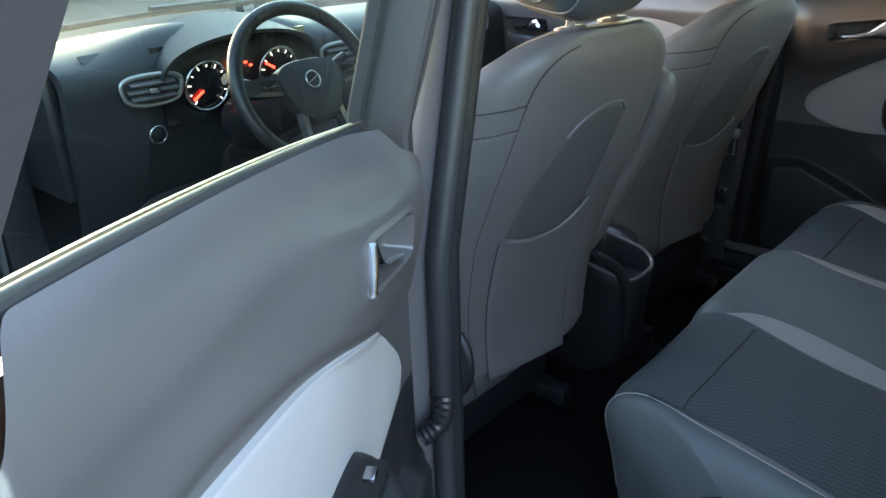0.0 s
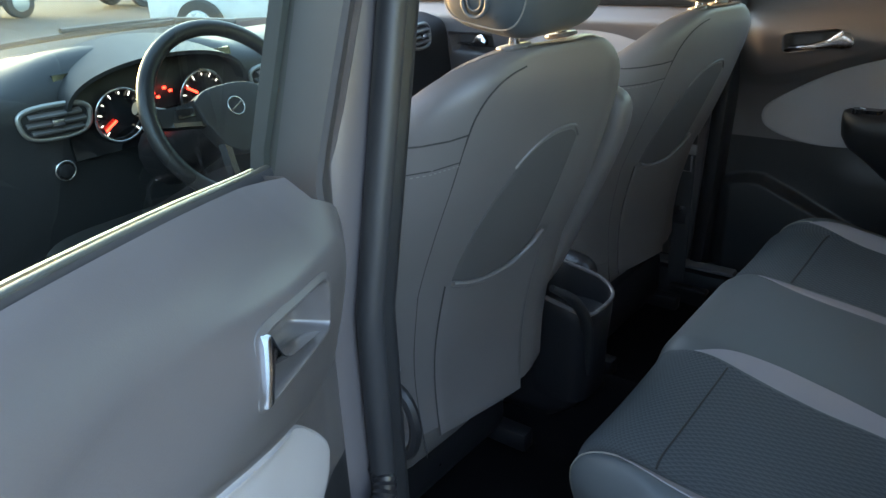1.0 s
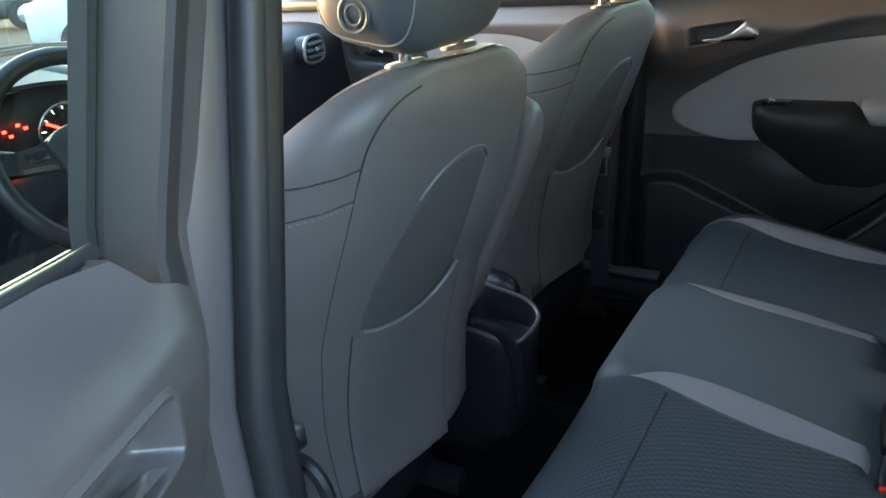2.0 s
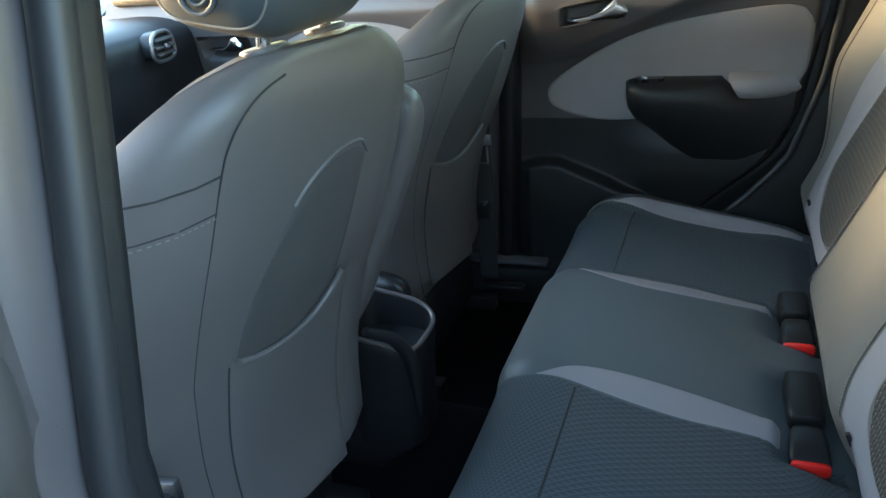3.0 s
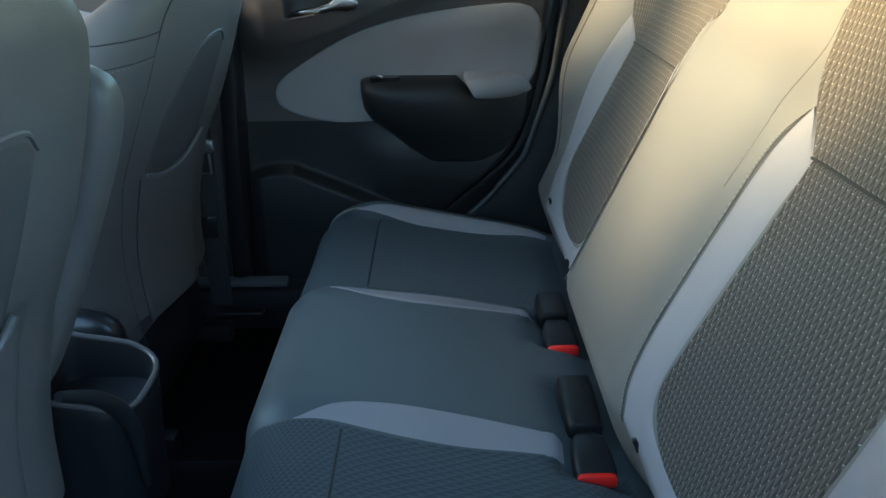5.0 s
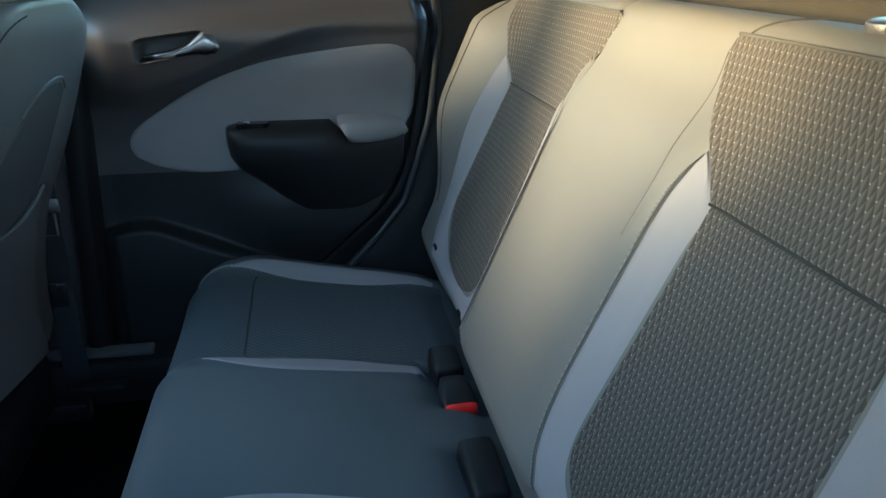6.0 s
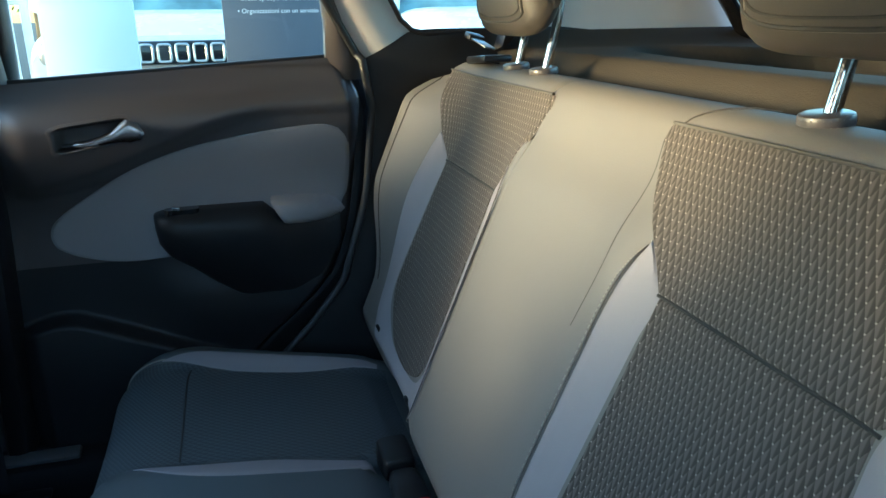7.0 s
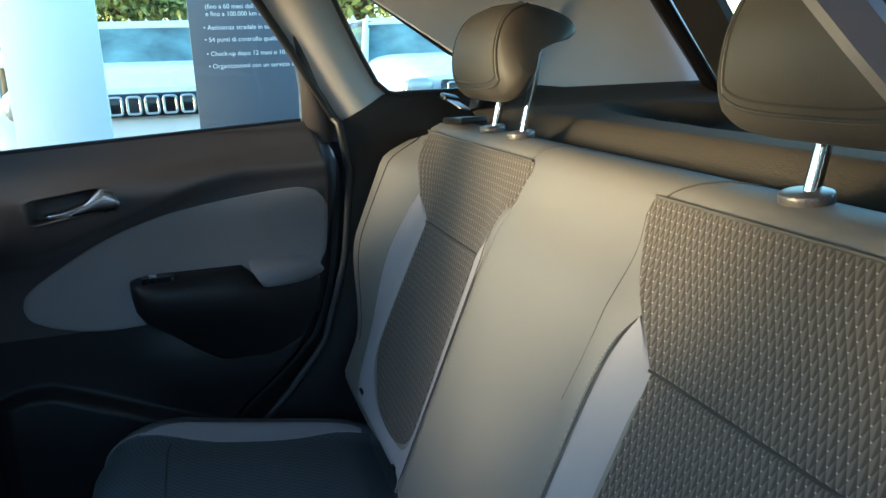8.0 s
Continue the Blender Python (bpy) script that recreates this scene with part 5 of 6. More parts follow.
def bin_ring(z, k):
    return [Vector((-0.055 + 0.075 * k * math.copysign(abs(math.cos(a)) ** 0.55, math.cos(a)), 0.787 + 0.078 * k * math.copysign(abs(math.sin(a)) ** 0.6, math.sin(a)) - 0.12 * (z - 0.60) * 0, z + 0.35 * (0.078 * k * math.sin(a)) * S(0.60, 0.63, z))) for a in (math.tau * i / 32 for i in range(32))]
part("bin", loft([bin_ring(0.44, 0.86), bin_ring(0.55, 0.93), bin_ring(0.63, 0.99), bin_ring(0.655, 1.0), bin_ring(0.658, 0.97), bin_ring(0.650, 0.93), bin_ring(0.60, 0.88)]), BLACK, con, "open oval storage bin")
part("rim", tube(bin_ring(0.656, 0.985), 0.004, 8, close=True), PLASTIC_GREY, con, "grey bin rim")
part("ridge", tube(spline([(-0.215, 0.730, 0.728), (-0.162, 0.716, 0.686), (-0.123, 0.712, 0.632), (-0.104, 0.714, 0.577), (-0.089, 0.720, 0.50)], 24), [0.006 + 0.005 * math.sin(math.pi * k / 23) for k in range(24)], 10), PLASTIC, con, "rounded ridge down the console end")
part("gear_gaiter", rbox((0.12, 0.14, 0.10), pose(-0.01, 1.32, 0.68), 2.5, 20, 12), BLACK, con)
part("gear_knob", rbox((0.05, 0.05, 0.07), pose(-0.01, 1.31, 0.80), 2.6, 20, 12), GLOSS, con)
part("gear_stick", tube([(-0.01, 1.32, 0.70), (-0.01, 1.31, 0.80)], 0.008, 8), CHROME, con)


# ---- dashboard and steering wheel ----
dash = thing("dashboard", "dark dashboard with round-cornered vents and twin dials", "dashboard", (0, 1.7, 0.6))
def dash_sec(x):
    """A slice through the dashboard at x: y, z from the lower edge up, over and forward."""
    a = x + 0.36
    hood = math.exp(-(a / 0.23) ** 4)
    f = 0.012 * math.cos(x * 2)
    return [(1.66, 0.60), (1.62, 0.74), (1.60 + f, 0.83), (1.595, 0.90), (1.588, 0.955), (1.580, 1.0), (1.585, 1.030), (1.605, 1.045 + 0.028 * hood), (1.65, 1.058 + 0.042 * hood), (1.72, 1.064 + 0.032 * hood), (1.80, 1.062 + 0.012 * hood), (1.92, 1.056), (2.03 - 0.10 * (x / 0.74) ** 2, 1.048)]
part("body", sheet(lambda u, v: Vector((-0.735 + 1.47 * u, *(lambda p: (p.x, p.y))(spline([(y, z, 0) for y, z in dash_sec(-0.735 + 1.47 * u)], 41)[round(v * 40)]))), 80, 40, 0.03, back=(0, 1, -0.3)), PLASTIC, dash)
# visor over the dials
def visor(u, v):
    a = math.pi * (0.02 + 0.96 * u)
    x = -0.345 - 0.205 * math.cos(a)
    z = 0.985 + 0.098 * math.sin(a) ** 0.7
    return Vector((x, 1.525 + 0.16 * v + 0.03 * (1 - math.sin(a)), z + 0.028 * v))
part("dial_visor", sheet(visor, 40, 8, 0.008), PLASTIC, dash, "hood over the dials")
part("dial_panel", sheet(lambda u, v: Vector((-0.54 + 0.40 * u, 1.578 + 0.02 * v, 0.905 + 0.16 * v)), 10, 6, 0.01, back=(0, 1, 0)), GLOSS, dash, "black dial panel")
NEEDLE = lamp_mat("lit red needle", (0.9, 0.03, 0.02), 0.8)
WHITE_MARK = lamp_mat("lit white dial marks", (0.8, 0.82, 0.85), 0.25)
for x, z, r, ang in ((-0.440, 0.975, 0.053, 215), (-0.250, 0.980, 0.053, 150)):
    dial = part("dial", disc(r, 0.004, pose(x, 1.570, z, 8), 40), GLOSS, dash, "round black dial")
    part("dial_ring", ring(r, 0.0035, pose(x, 1.566, z, 8)), CHROME, dial, "chrome dial ring")
    for k in range(11):
        w = radians(225 - 27 * k)
        part("dial_mark", box((0.008 if k % 2 == 0 else 0.005, 0.001, 0.0016), pose(x, 1.565, z, 8) @ pose(0, 0, 0, 0, -math.degrees(w)) @ pose(r * 0.84, 0, 0), 0), WHITE_MARK, dial)
    part("needle", box((r * 0.55, 0.001, 0.005), pose(x, 1.564, z, 8) @ pose(0, 0, 0, 0, -ang) @ pose(r * 0.55, 0, 0), 0), NEEDLE, dial, "red needle")
for x, z in ((-0.375, 1.012), (-0.362, 1.004), (-0.335, 1.010), (-0.352, 0.994), (-0.322, 1.002)):
    part("warning_lamp", box((0.007, 0.002, 0.005), pose(x, 1.570, z), 0), NEEDLE, dash, "lit red warning lamp")


def vent(x, y, z, turn, size, mirror=1):
    m = pose(x, y, z, 0, 0, turn)
    w, h = size
    out = [(w * c * (1 + 0.10 * mirror * d), h * d) for c, d in ((math.copysign(abs(math.cos(a)) ** 0.75, math.cos(a)), math.copysign(abs(math.sin(a)) ** 0.6, math.sin(a))) for a in (math.tau * k / 36 for k in range(36)))]
    v = part("air_vent", prism(out, 0.03, m @ pose(0, -0.006, 0)), BLACK, dash, "dark air vent with slats")
    part("vent_ring", tube([m @ Vector((a, -0.008, b)) for a, b in out], 0.0048, 8, close=True), ALUMINIUM, v, "satin vent surround")
    for k in (-1, 0, 1):
        part("slat", box((w * 1.7 * (1 - 0.12 * abs(k)), 0.012, 0.005), m @ pose(0, -0.012, k * h * 0.48, 25), 0.001), PLASTIC_GREY, v)
    part("vent_tab", box((0.022, 0.012, 0.012), m @ pose(0, -0.018, 0), 0.002), CHROME, v)


vent(-0.566, 1.572, 0.990, -6, (0.062, 0.030))
vent(0.488, 1.572, 1.010, 10, (0.050, 0.034), -1)
vent(-0.05, 1.585, 0.985, 0, (0.06, 0.03))
vent(0.10, 1.585, 0.985, 0, (0.06, 0.03))
part("demister", sheet(lambda u, v: Vector((-0.672 + 0.055 * u, 1.618 + 0.02 * v + 0.005 * u, 1.0525 + 0.012 * v)), 6, 4, 0.004, back=(0, 0, -1)), BLACK, dash, "small demister grille")
kn = part("light_switch", disc(0.019, 0.012, pose(-0.562, 1.588, 0.892, 6)), CHROME, dash, "chrome-ringed light switch")
part("switch_ring", ring(0.0185, 0.0028, pose(-0.562, 1.584, 0.892, 6)), CHROME, kn, "chrome ring")
part("switch_cap", disc(0.014, 0.010, pose(-0.562, 1.578, 0.892, 6)), BLACK, kn)
for k in range(2):
    part("button", box((0.016, 0.008, 0.016), pose(-0.527 + 0.020 * k, 1.594, 0.905, 6), 0.003), BLACK, dash)
part("knee_panel", rbox((0.42, 0.10, 0.24), pose(-0.42, 1.66, 0.73, -14), 5, 24, 14), PLASTIC, dash, "panel below the steering column")
part("radio", box((0.22, 0.02, 0.13), pose(0.02, 1.585, 0.89, -8), 0.006), GLOSS, dash, "gloss black screen unit")
part("end_cap", box((0.03, 0.34, 0.30), pose(-0.742, 1.80, 0.93), 0.012), BLACK, dash, "dashboard end panel")

HUB = Vector((-0.372, 1.30, 0.994))
WM = Matrix.Translation(HUB) @ pose(0, 0, 0, -25)
wheel = thing("steering_wheel", "black leather steering wheel with round badge", "steering wheel", HUB)
part("rim", tube([WM @ Vector((0.162 * math.cos(a), 0, 0.162 * math.sin(a) * (0.985 if math.sin(a) > 0 else 0.95))) for a in (math.tau * k / 72 for k in range(72))], 0.0145, 14, close=True), BLACK, wheel, "black leather rim")
hub_out = smooth_table([(-0.078, 0.030), (-0.05, 0.047), (0.0, 0.052), (0.05, 0.047), (0.078, 0.030)], 16)
out = hub_out + [(0.070, -0.01), (0.050, -0.055), (0.025, -0.072), (0.0, -0.076), (-0.025, -0.072), (-0.050, -0.055), (-0.070, -0.01)]
part("airbag_cover", prism(out, 0.035, WM @ pose(0, -0.015, 0), 0.006), PLASTIC, wheel, "dark airbag cover")
part("badge", ring(0.0165, 0.0018, WM @ pose(0, -0.0165, 0.008)), CHROME_BRIGHT, wheel, "chrome ring badge")
part("badge_bar", box((0.028, 0.003, 0.003), WM @ pose(0, -0.0165, 0.008, 0, -25), 0.001), CHROME_BRIGHT, wheel, "chrome badge bar")
for q in (-1, 1):
    sp = part("spoke", loft([[WM @ Vector((q * x, d, z + h * e)) for d, e in ((-0.008, -1), (-0.010, 0), (-0.008, 1), (0.012, 1), (0.012, -1))] for x, z, h in ((0.060, 0.012, 0.026), (0.09, 0.012, 0.020), (0.125, 0.014, 0.017), (0.158, 0.018, 0.015))]), BLACK, wheel)
    part("spoke_trim", loft([[WM @ Vector((q * x, d, z + e)) for d, e in ((-0.013, -0.004), (-0.013, 0.004), (-0.006, 0.004), (-0.006, -0.004))] for x, z in ((0.078, -0.008), (0.10, -0.004), (0.13, 0.0))]), CHROME, sp, "chrome trim")
    part("spoke_keys", box((0.035, 0.006, 0.018), WM @ pose(q * 0.10, -0.011, 0.016), 0.003), GLOSS, sp)
    part("low_spoke", loft([[WM @ Vector((q * x + a, d, z)) for a, d in ((-0.006, -0.012), (0.006, -0.012), (0.008, 0.006), (-0.008, 0.006))] for x, z in ((0.045, -0.045), (0.05, -0.09), (0.052, -0.135), (0.050, -0.15))]), CHROME, wheel, "chrome lower spoke")
part("column", tube([WM @ Vector((0, 0.02, 0)), WM @ Vector((0, 0.26, 0))], [0.05, 0.065], 16), BLACK, wheel, "steering column shroud")
for q in (-1, 1):
    st = part("stalk", tube([WM @ Vector((q * 0.045, 0.06, 0.02)), WM @ Vector((q * 0.12, 0.05, 0.045)), WM @ Vector((q * 0.15, 0.045, 0.055))], [0.008, 0.009, 0.011], 10), BLACK, wheel, "column stalk")


# ---- belts at the far centre pillar ----
belt = thing("seat_belt", "black seat belt with metal tongue at the far centre pillar", "seat belt", (0.56, 0.80, 0.75))
part("webbing", sheet(lambda u, v: Vector((0.60 - 0.05 * (1 - v) - 0.02 * math.sin(3 * v), 0.775 + 0.045 * u, 0.42 + 0.95 * v)), 3, 24, 0.002, back=(1, 0, 0)), WEBBING, belt)
part("tongue", box((0.010, 0.045, 0.026), pose(0.552, 0.795, 0.770), 0.003), STEEL, belt, "metal belt tongue")
part("tongue_loop", tube([(0.55, 0.783, 0.755), (0.55, 0.783, 0.715), (0.55, 0.806, 0.715), (0.55, 0.806, 0.755)], 0.0028, 6), STEEL, belt, "metal belt tongue")
part("anchor", box((0.02, 0.05, 0.05), pose(0.555, 0.81, 0.60), 0.006), BLACK, belt)
sillstep = thing("sill_trim", "bare grey inner sill strip below the far pillar", "sill", (0.62, 0.92, 0.37))
# light caught along the sill's top, put into the strip's paler colour
part("strip", box((0.030, 0.29, 0.012), pose(0.607, 0.81, 0.446, 0, -12), 0.005), SILL_GREY, sillstep, "sill strip paled for caught light")
part("bracket", box((0.03, 0.10, 0.012), pose(0.545, 0.76, 0.405), 0.005), BLACK, sillstep)

# striker and wiring boot at the near centre pillar
hinge = door_l
for z in (0.885, 0.60):
    part("hinge_leaf", box((0.04, 0.018, 0.05), pose(-0.745, 0.712, z, 0, 0, 30), 0.006), BLACK, hinge)
    part("hinge_pin", tube([(-0.765, 0.705, z - 0.026), (-0.765, 0.705, z + 0.026)], 0.008, 10), BLACK, hinge)
part("check_strap", box((0.07, 0.014, 0.02), pose(-0.745, 0.708, 0.80, 0, 0, 40), 0.004), BLACK, hinge)
part("wiring_boot", tube(spline([(-0.712, 0.672, 0.735), (-0.722, 0.648, 0.725), (-0.742, 0.638, 0.705), (-0.765, 0.650, 0.690)], 26), [0.012 + 0.002 * (k % 2) for k in range(26)], 12), BLACK, hinge, "black ribbed wiring boot")
# lap-belt anchor beside the driver's seat
anchor = thing("belt_anchor", "black belt anchor with loop and metal plate beside the driver's seat", "belt anchor", (-0.60, 0.76, 0.60))
part("plate", box((0.012, 0.040, 0.030), pose(-0.585, 0.765, 0.765, 0, 0, 10), 0.003), STEEL, anchor, "small bare metal plate")
part("stem", box((0.014, 0.026, 0.16), pose(-0.592, 0.768, 0.69, 6), 0.004), BLACK, anchor)
part("sticker", box((0.003, 0.010, 0.018), pose(-0.6005, 0.762, 0.70, 6), 0.0005), SIGN_TAG, anchor, "small white tag")
part("loop", tube([(-0.575, 0.765 + 0.036 * math.cos(math.tau * k / 24), 0.665 + 0.055 * math.sin(math.tau * k / 24)) for k in range(24)], 0.009, 8, close=True), PLASTIC, anchor, "dark plastic belt loop")
part("foot", box((0.02, 0.05, 0.12), pose(-0.59, 0.772, 0.56, 4), 0.008), BLACK, anchor)


# ---- outside ----
ASPHALT = material("worn grey asphalt", (0.052, 0.052, 0.051), 0.9, grain=0.8, grain_size=0.01, wear=0.2, wear_size=1.5)
WHITE_PAINT = material("white car paint", (0.72, 0.73, 0.74), 0.25, wear=0.02, coat=0.6)
DARK_PAINT = material("dark blue-grey car paint", (0.06, 0.07, 0.08), 0.25, 0.3, wear=0.05, coat=0.6)
SILVER_PAINT = material("silver car paint", (0.45, 0.46, 0.47), 0.3, 0.6, wear=0.03, coat=0.5)
SIGN_GREY = material("slate grey printed board", (0.075, 0.085, 0.11), 0.5, wear=0.04)
SIGN_WHITE = material("white board", (0.68, 0.72, 0.75), 0.4, wear=0.03)
INK = material("white print", (0.75, 0.75, 0.76), 0.5, wear=0.02)
LEAF = material("yellow-green leaves", (0.30, 0.30, 0.08), 0.6, wear=0.4, wear_size=0.1)
BARK = material("brown bark", (0.12, 0.09, 0.06), 0.9, grain=1.0, grain_size=0.02, wear=0.3)
# the strong uneven tone paints reflections into the glass colour
SCREEN_GLASS = material("blue-green glass with painted reflections", (0.11, 0.20, 0.20), 0.10, wear=0.55, wear_size=0.35, rough_var=0.03)
TYRE = material("black tyre rubber", (0.02, 0.02, 0.02), 0.8)
FENCE_WHITE = material("white fence paint", (0.75, 0.75, 0.73), 0.6)
SKY_BLOCK = material("grey sky-block wall", (0.26, 0.26, 0.25), 0.85, grain=0.4, grain_size=0.02, wear=0.1, wear_size=2.0)

shell("ground", sheet(lambda u, v: Vector(((u - 0.5) * 600, (v - 0.5) * 600, -0.08)), 4, 4), ASPHALT, "worn grey asphalt of a car lot", "ground")


def parked_car(name, label, m, paint, slots=7, width=1.80, height=1.65, hood=1.02, length=4.2):
    """A parked car, nose towards its own -y, its front at the origin."""
    th = thing(name, label, "car", m.translation, "parked cars")
    w = width / 2
    secs = [(0.00, 0.30, 0.62, 0.80), (0.06, 0.26, hood - 0.10, 0.93), (0.30, 0.24, hood - 0.02, 0.98), (1.05, 0.24, hood + 0.06, 1.0), (1.1, 0.24, hood + 0.07, 1.0), (length - 0.5, 0.25, hood + 0.06, 1.0), (length - 0.05, 0.32, hood, 0.95), (length, 0.40, 0.8, 0.9)]
    rg = []
    for y, z0, z1, k in secs:
        rg.append([m @ Vector((w * k * math.copysign(abs(math.cos(a)) ** 0.35, math.cos(a)), y, (z0 + z1) / 2 + (z1 - z0) / 2 * math.copysign(abs(math.sin(a)) ** 0.45, math.sin(a)))) for a in (math.tau * i / 40 for i in range(40))])
    part("body", loft(rg), paint, th)
    def cab(y, z, k):
        return [m @ Vector((x * w * k, y, z)) for x in (-1, 1)]
    base, top = hood + 0.02, height
    part("roof", loft([[m @ Vector((w * k * math.copysign(abs(math.cos(a)) ** 0.3, math.cos(a)), y, z + 0.02 * math.sin(a))) for a in (math.tau * i / 32 for i in range(32))] for y, z, k in ((1.72, top - 0.06, 0.70), (1.85, top - 0.01, 0.72), (2.8, top, 0.72), (length - 0.5, top - 0.08, 0.68))]), paint, th)
    part("windscreen", sheet(lambda u, v: m @ Vector(((2 * u - 1) * w * (0.90 - 0.20 * v), 1.08 + 0.70 * v + 0.10 * (2 * u - 1) ** 2 * (1 - v) * 1.6, base - 0.02 + (top - 0.0 - base) * v)), 12, 8, 0.01, back=m.to_3x3() @ Vector((0, 1, 0))), SCREEN_GLASS, th, "blue-green windscreen")
    for s in (-1, 1):
        part("side_glass", sheet(lambda u, v, s=s: m @ Vector((s * w * (0.92 - 0.22 * v), 1.25 + (length - 1.9) * u + 0.45 * v * (1 - u) - 0.2 * v * u, base + (top - 0.06 - base) * v)), 10, 6, 0.01, back=m.to_3x3() @ Vector((-s, 0, 0))), SCREEN_GLASS, th, "dark side glass")
        part("screen_pillar", tube([m @ Vector((s * w * 0.92, 1.15, base)), m @ Vector((s * w * 0.70, 1.80, top - 0.04))], 0.035, 8), paint, th)
        part("headlamp", rbox((0.24, 0.10, 0.17), m @ pose(s * w * 0.72, 0.05, hood - 0.20), 3, 20, 12), SILVER_PAINT, th, "clear headlamp")
        part("door_mirror", rbox((0.18, 0.10, 0.14), m @ pose(s * w * 1.08, 1.42, hood + 0.12), 3, 16, 10), paint, th)
        for y in (0.85, length - 0.8):
            wl = part("wheel", disc(0.33, 0.2, m @ pose(s * w * 0.92 + (0.1 if s > 0 else -0.1) - 0.1 + 0.1, y, 0.33) @ pose(0, 0, 0, 0, 0, 90) @ pose(0, -0.1, 0), 28, 0.03), TYRE, th)
            part("rim", disc(0.20, 0.23, m @ pose(s * w * 0.92 + (0.1 if s > 0 else -0.1), y, 0.33) @ pose(0, 0, 0, 0, 0, 90) @ pose(0, -0.115, 0), 24, 0.02), SILVER_PAINT, wl)
    if slots:
        gb = part("grille", box((0.115 * slots + 0.04, 0.05, 0.155), m @ pose(0, -0.012, hood - 0.21, -4), 0.02), GLOSS, th, "dark slotted grille")
        for i in range(slots):
            x = (i - (slots - 1) / 2) * 0.112
            loop = [m @ pose(0, -0.04, hood - 0.21, -4) @ Vector((x + 0.040 * c, 0, 0.055 * d)) for c, d in ((math.copysign(abs(math.cos(a)) ** 0.35, math.cos(a)), math.copysign(abs(math.sin(a)) ** 0.35, math.sin(a))) for a in (math.tau * k / 28 for k in range(28)))]
            part("slot_frame", tube(loop, 0.009, 8, close=True), SILVER_PAINT, gb, "bright slot surround")
    part("lower_intake", box((1.15, 0.05, 0.10), m @ pose(0, -0.025, 0.60), 0.02), BLACK, th, "black lower intake")
    part("plate", box((0.52, 0.015, 0.11), m @ pose(0, -0.055, 0.50), 0.004), SIGN_WHITE, th, "white number plate")
    part("bumper_foot", box((1.4, 0.10, 0.14), m @ pose(0, 0.0, 0.34), 0.04), BLACK, th, "black bumper foot")
    return th


GZ = -0.08
for x, y, turn, paint, label, slots in (
    (4.62, 0.72, -90, WHITE_PAINT, "white compact off-roader with slotted grille, parked beyond the boards", 7),
    (4.75, -1.86, -90, WHITE_PAINT, "white compact off-roader with slotted grille, parked by the fence", 7),
    (5.6, 10.6, -150, WHITE_PAINT, "white hatchback parked ahead of the bonnet", 0),
    (3.2, 18.5, -80, DARK_PAINT, "dark grey car parked across the lot", 0),
    (8.6, 18.5, -95, DARK_PAINT, "dark grey car parked across the lot", 0),
    (10.2, 8.6, -60, WHITE_PAINT, "white car parked across the lot", 0),
):
    parked_car("parked_car", label, pose(x, y, GZ, 0, 0, turn), paint, slots, 1.62 if y < -1 else 1.80, 1.68, 1.28 if slots else 1.0)

# plain wall out of view, added on the car's open side to block low sky
shell("wall_sky_block", box((0.3, 34.0, 2.6), pose(-5.2, -3.0, 1.3 + GZ), 0.02), SKY_BLOCK, "plain grey wall, unseen, added to block low sky light", "wall")

# display boards beside the car
board = thing("display_board", "slate grey display board with white printed list", "sign", (2.47, -0.2, GZ))
part("panel", box((0.03, 0.494, 2.4), pose(2.468, 0.087, 1.2 + GZ), 0.004), SIGN_GREY, board)
LINES = ((0.268, 1.452, "(fino a 60 mesi dall'immatricolazione"), (0.268, 1.424, "e fino a 100.000 km di percorrenza)"), (0.281, 1.373, "\u2022 Assistenza stradale in tutta Europa"), (0.281, 1.327, "\u2022 54 punti di controllo qualit\u00e0"), (0.279, 1.273, "\u2022 Check-up dopo 12 mesi o 10.000 km"), (0.276, 1.225, "\u2022 Organizzazioni con un servizio su misura"))
for y, z, words in LINES:
    cu = bpy.data.curves.new("printed_line", "FONT")
    cu.body, cu.size, cu.extrude = words, 0.0245, 0.0004
    cu.materials.append(INK)
    ob = new("printed_line", cu)
    ob.matrix_world = pose(2.4515, y, z) @ pose(0, 0, 0, 90, 0, -90)
    ob.parent = board
    ob.matrix_parent_inverse = board.matrix_world.inverted()
white = thing("display_board", "plain white display board", "sign", (2.47, 0.8, GZ))
part("panel", box((0.03, 0.335, 2.4), pose(2.468, 0.828, 1.2 + GZ), 0.004), SIGN_WHITE, white)

# white picket fence behind the cars
fence = thing("picket_fence", "white painted picket fence behind the parked cars", "fence", (9.6, -1, GZ))
for z in (0.5, 1.5):
    part("rail", box((0.05, 14.0, 0.09), pose(9.65, -1, z + GZ), 0.01), FENCE_WHITE, fence)
picket = None
for i in range(70):
    y = -8 + 0.2 * i
    if picket is None:
        picket = part("picket", prism([(-0.05, 0), (0.05, 0), (0.05, 1.80), (0, 1.88), (-0.05, 1.80)], 0.025, pose(9.6, y, GZ, 0, 0, 90)), FENCE_WHITE, fence)
        first = picket.matrix_world.copy()
    else:
        ob = new("picket", picket.data)
        ob.parent = fence
        ob.matrix_parent_inverse = fence.matrix_world.inverted()
        ob.matrix_world = Matrix.Translation((0, 0.2 * i, 0))


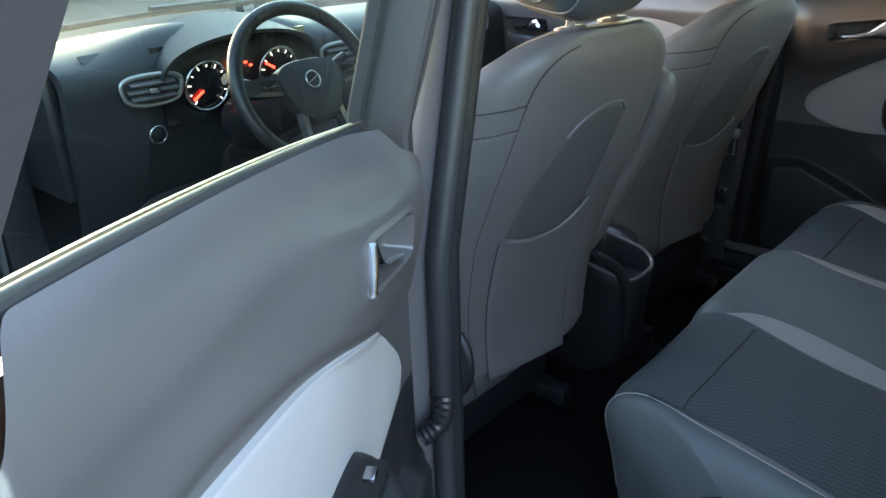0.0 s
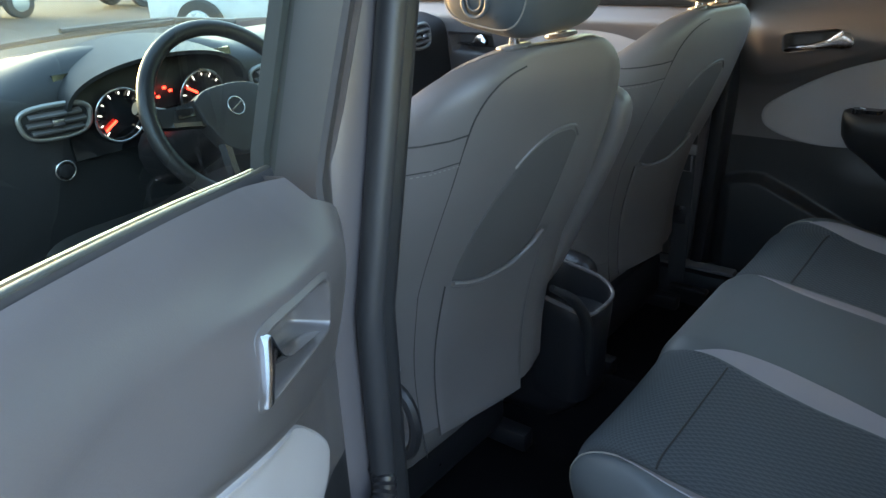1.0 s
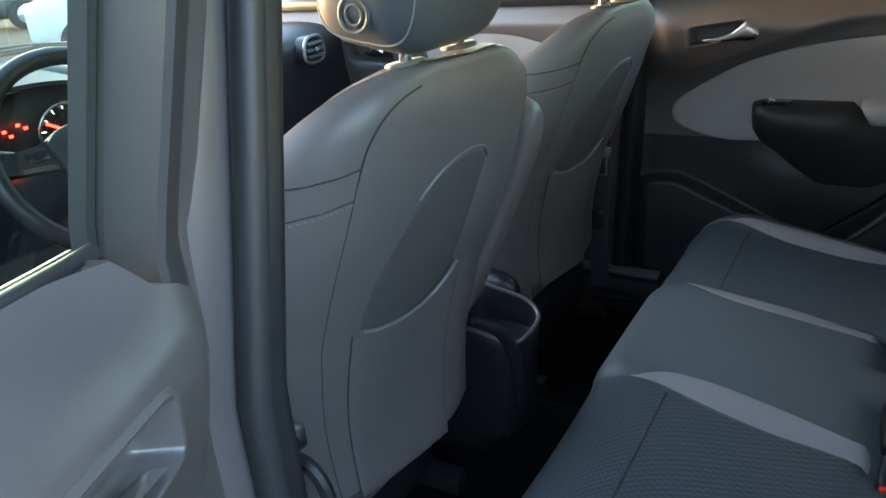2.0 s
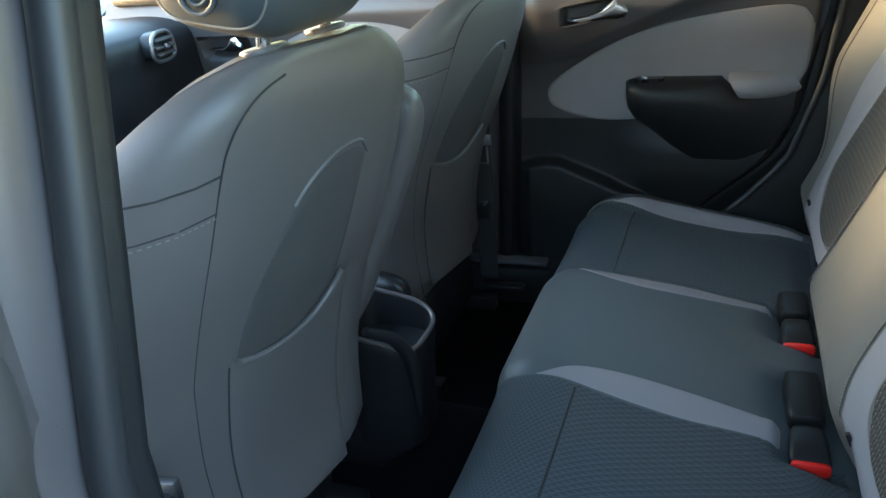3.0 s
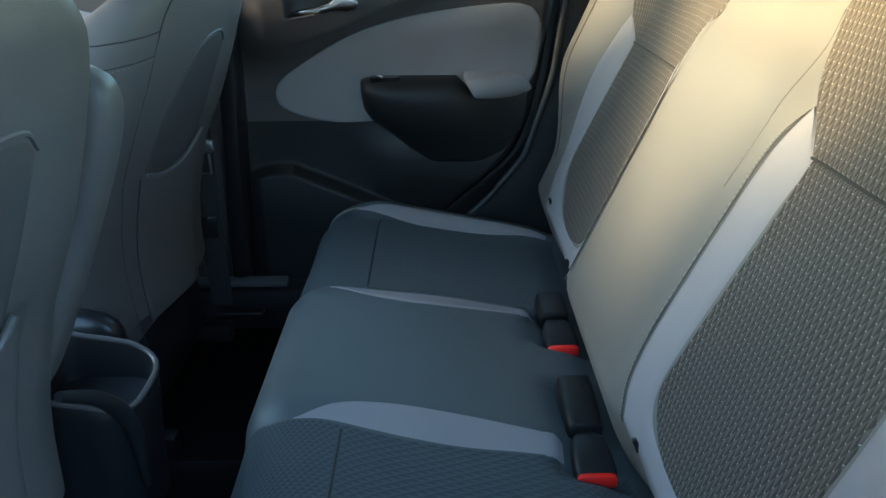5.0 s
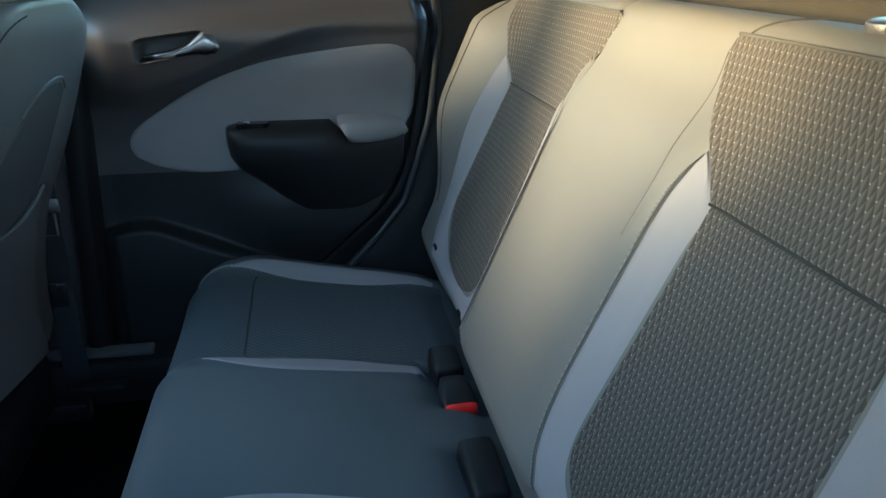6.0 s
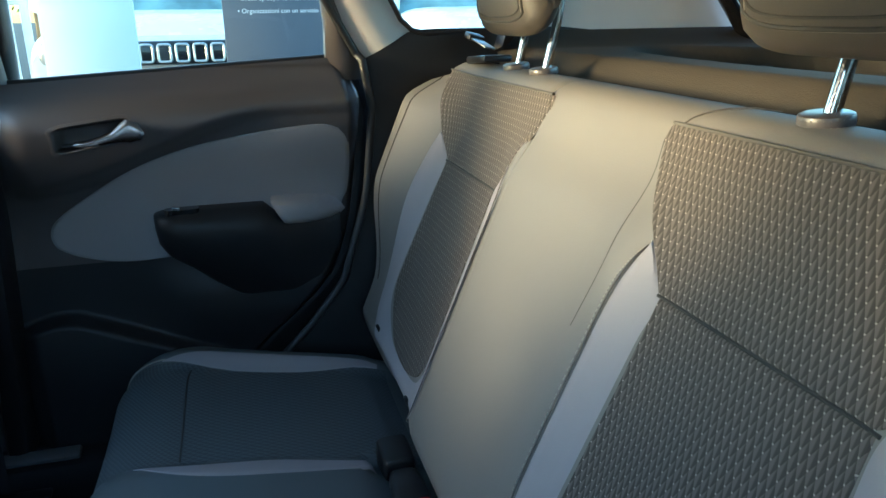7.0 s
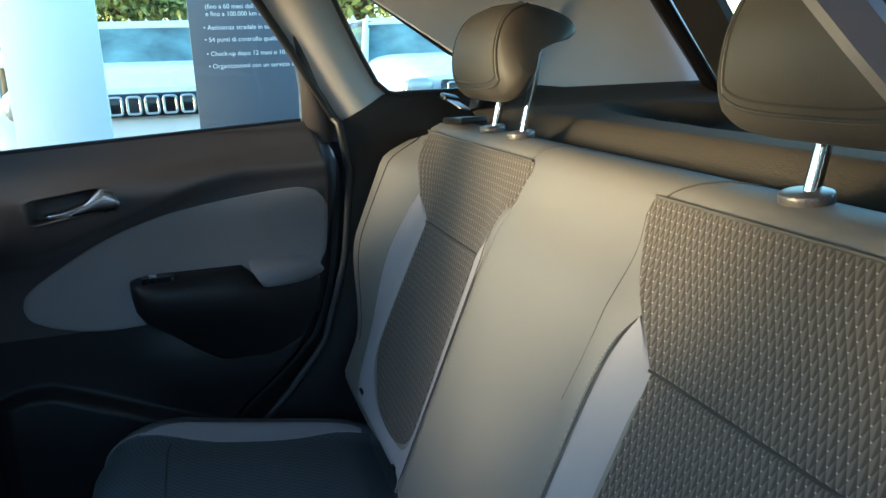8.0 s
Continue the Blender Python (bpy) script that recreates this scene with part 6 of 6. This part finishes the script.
def tree(x, y, h, r, seed, label):
    rnd = random.Random(seed)
    th = thing("tree", label, "tree", (x, y, GZ))
    top = Vector((x + rnd.uniform(-0.2, 0.2), y + rnd.uniform(-0.2, 0.2), GZ + h * 0.55))
    bm = tube(spline([(x, y, GZ), (x + 0.05, y - 0.04, GZ + h * 0.3), top], 8), [0.16 - 0.012 * k for k in range(8)], 10)
    tips = []
    for k in range(9):
        a, e = rnd.uniform(0, math.tau), rnd.uniform(0.2, 1.2)
        tip = top + Vector((math.cos(a) * math.cos(e), math.sin(a) * math.cos(e), math.sin(e))) * r * rnd.uniform(0.6, 0.95)
        tube(spline([top - Vector((0, 0, 0.4)), (top + tip) / 2 + Vector((0, 0, 0.15)), tip], 6), [0.06 - 0.009 * q for q in range(6)], 6, bm)
        tips.append(tip)
    part("trunk", bm, BARK, th)
    verts, faces = [], []
    for k in range(5200):
        c = rnd.choice(tips) if rnd.random() < 0.8 else top
        d = Vector((rnd.gauss(0, 1), rnd.gauss(0, 1), rnd.gauss(0, 0.8))) * r * 0.26
        p = c + d
        a, b = Vector((rnd.gauss(0, 1), rnd.gauss(0, 1), rnd.gauss(0, 1))).normalized(), Vector((rnd.gauss(0, 1), rnd.gauss(0, 1), rnd.gauss(0, 1)))
        b = (b - a * b.dot(a)).normalized()
        s = rnd.uniform(0.05, 0.11)
        n = len(verts)
        verts += [p - a * s, p + b * s * 0.5, p + a * s, p - b * s * 0.5]
        faces.append((n, n + 1, n + 2, n + 3))
    me = bpy.data.meshes.new("crown")
    me.from_pydata(verts, [], faces)
    me.materials.append(LEAF)
    ob = new("crown", me)
    ob.parent = th
    ob.matrix_parent_inverse = th.matrix_world.inverted()
    ob["kind"] = "stuff"
    return th


for k, (x, y, h, r) in enumerate(((12.0, -2.4, 4.2, 1.5), (17, 1.6, 4.0, 1.6), (18, 4.2, 4.4, 1.8), (19, -0.8, 4.0, 1.7), (16, -6.0, 5.0, 2.0))):
    tree(x, y, h, r, 11 + k, "leafy yellow-green tree behind the fence")


# the car's own road wheels
for x in (-0.80, 0.80):
    for y in (-0.75, 2.35):
        rw = thing("road_wheel", "black tyre on a silver alloy rim", "wheel", (x, y, 0.24), "road wheels")
        turn = 90 if x > 0 else -90
        part("tyre", disc(0.32, 0.20, pose(x, y, 0.24, 0, 0, turn) @ pose(0, -0.10, 0), 32, 0.03), TYRE, rw)
        part("rim", disc(0.21, 0.21, pose(x, y, 0.24, 0, 0, turn) @ pose(0, -0.105, 0), 28, 0.015), SILVER_PAINT, rw)
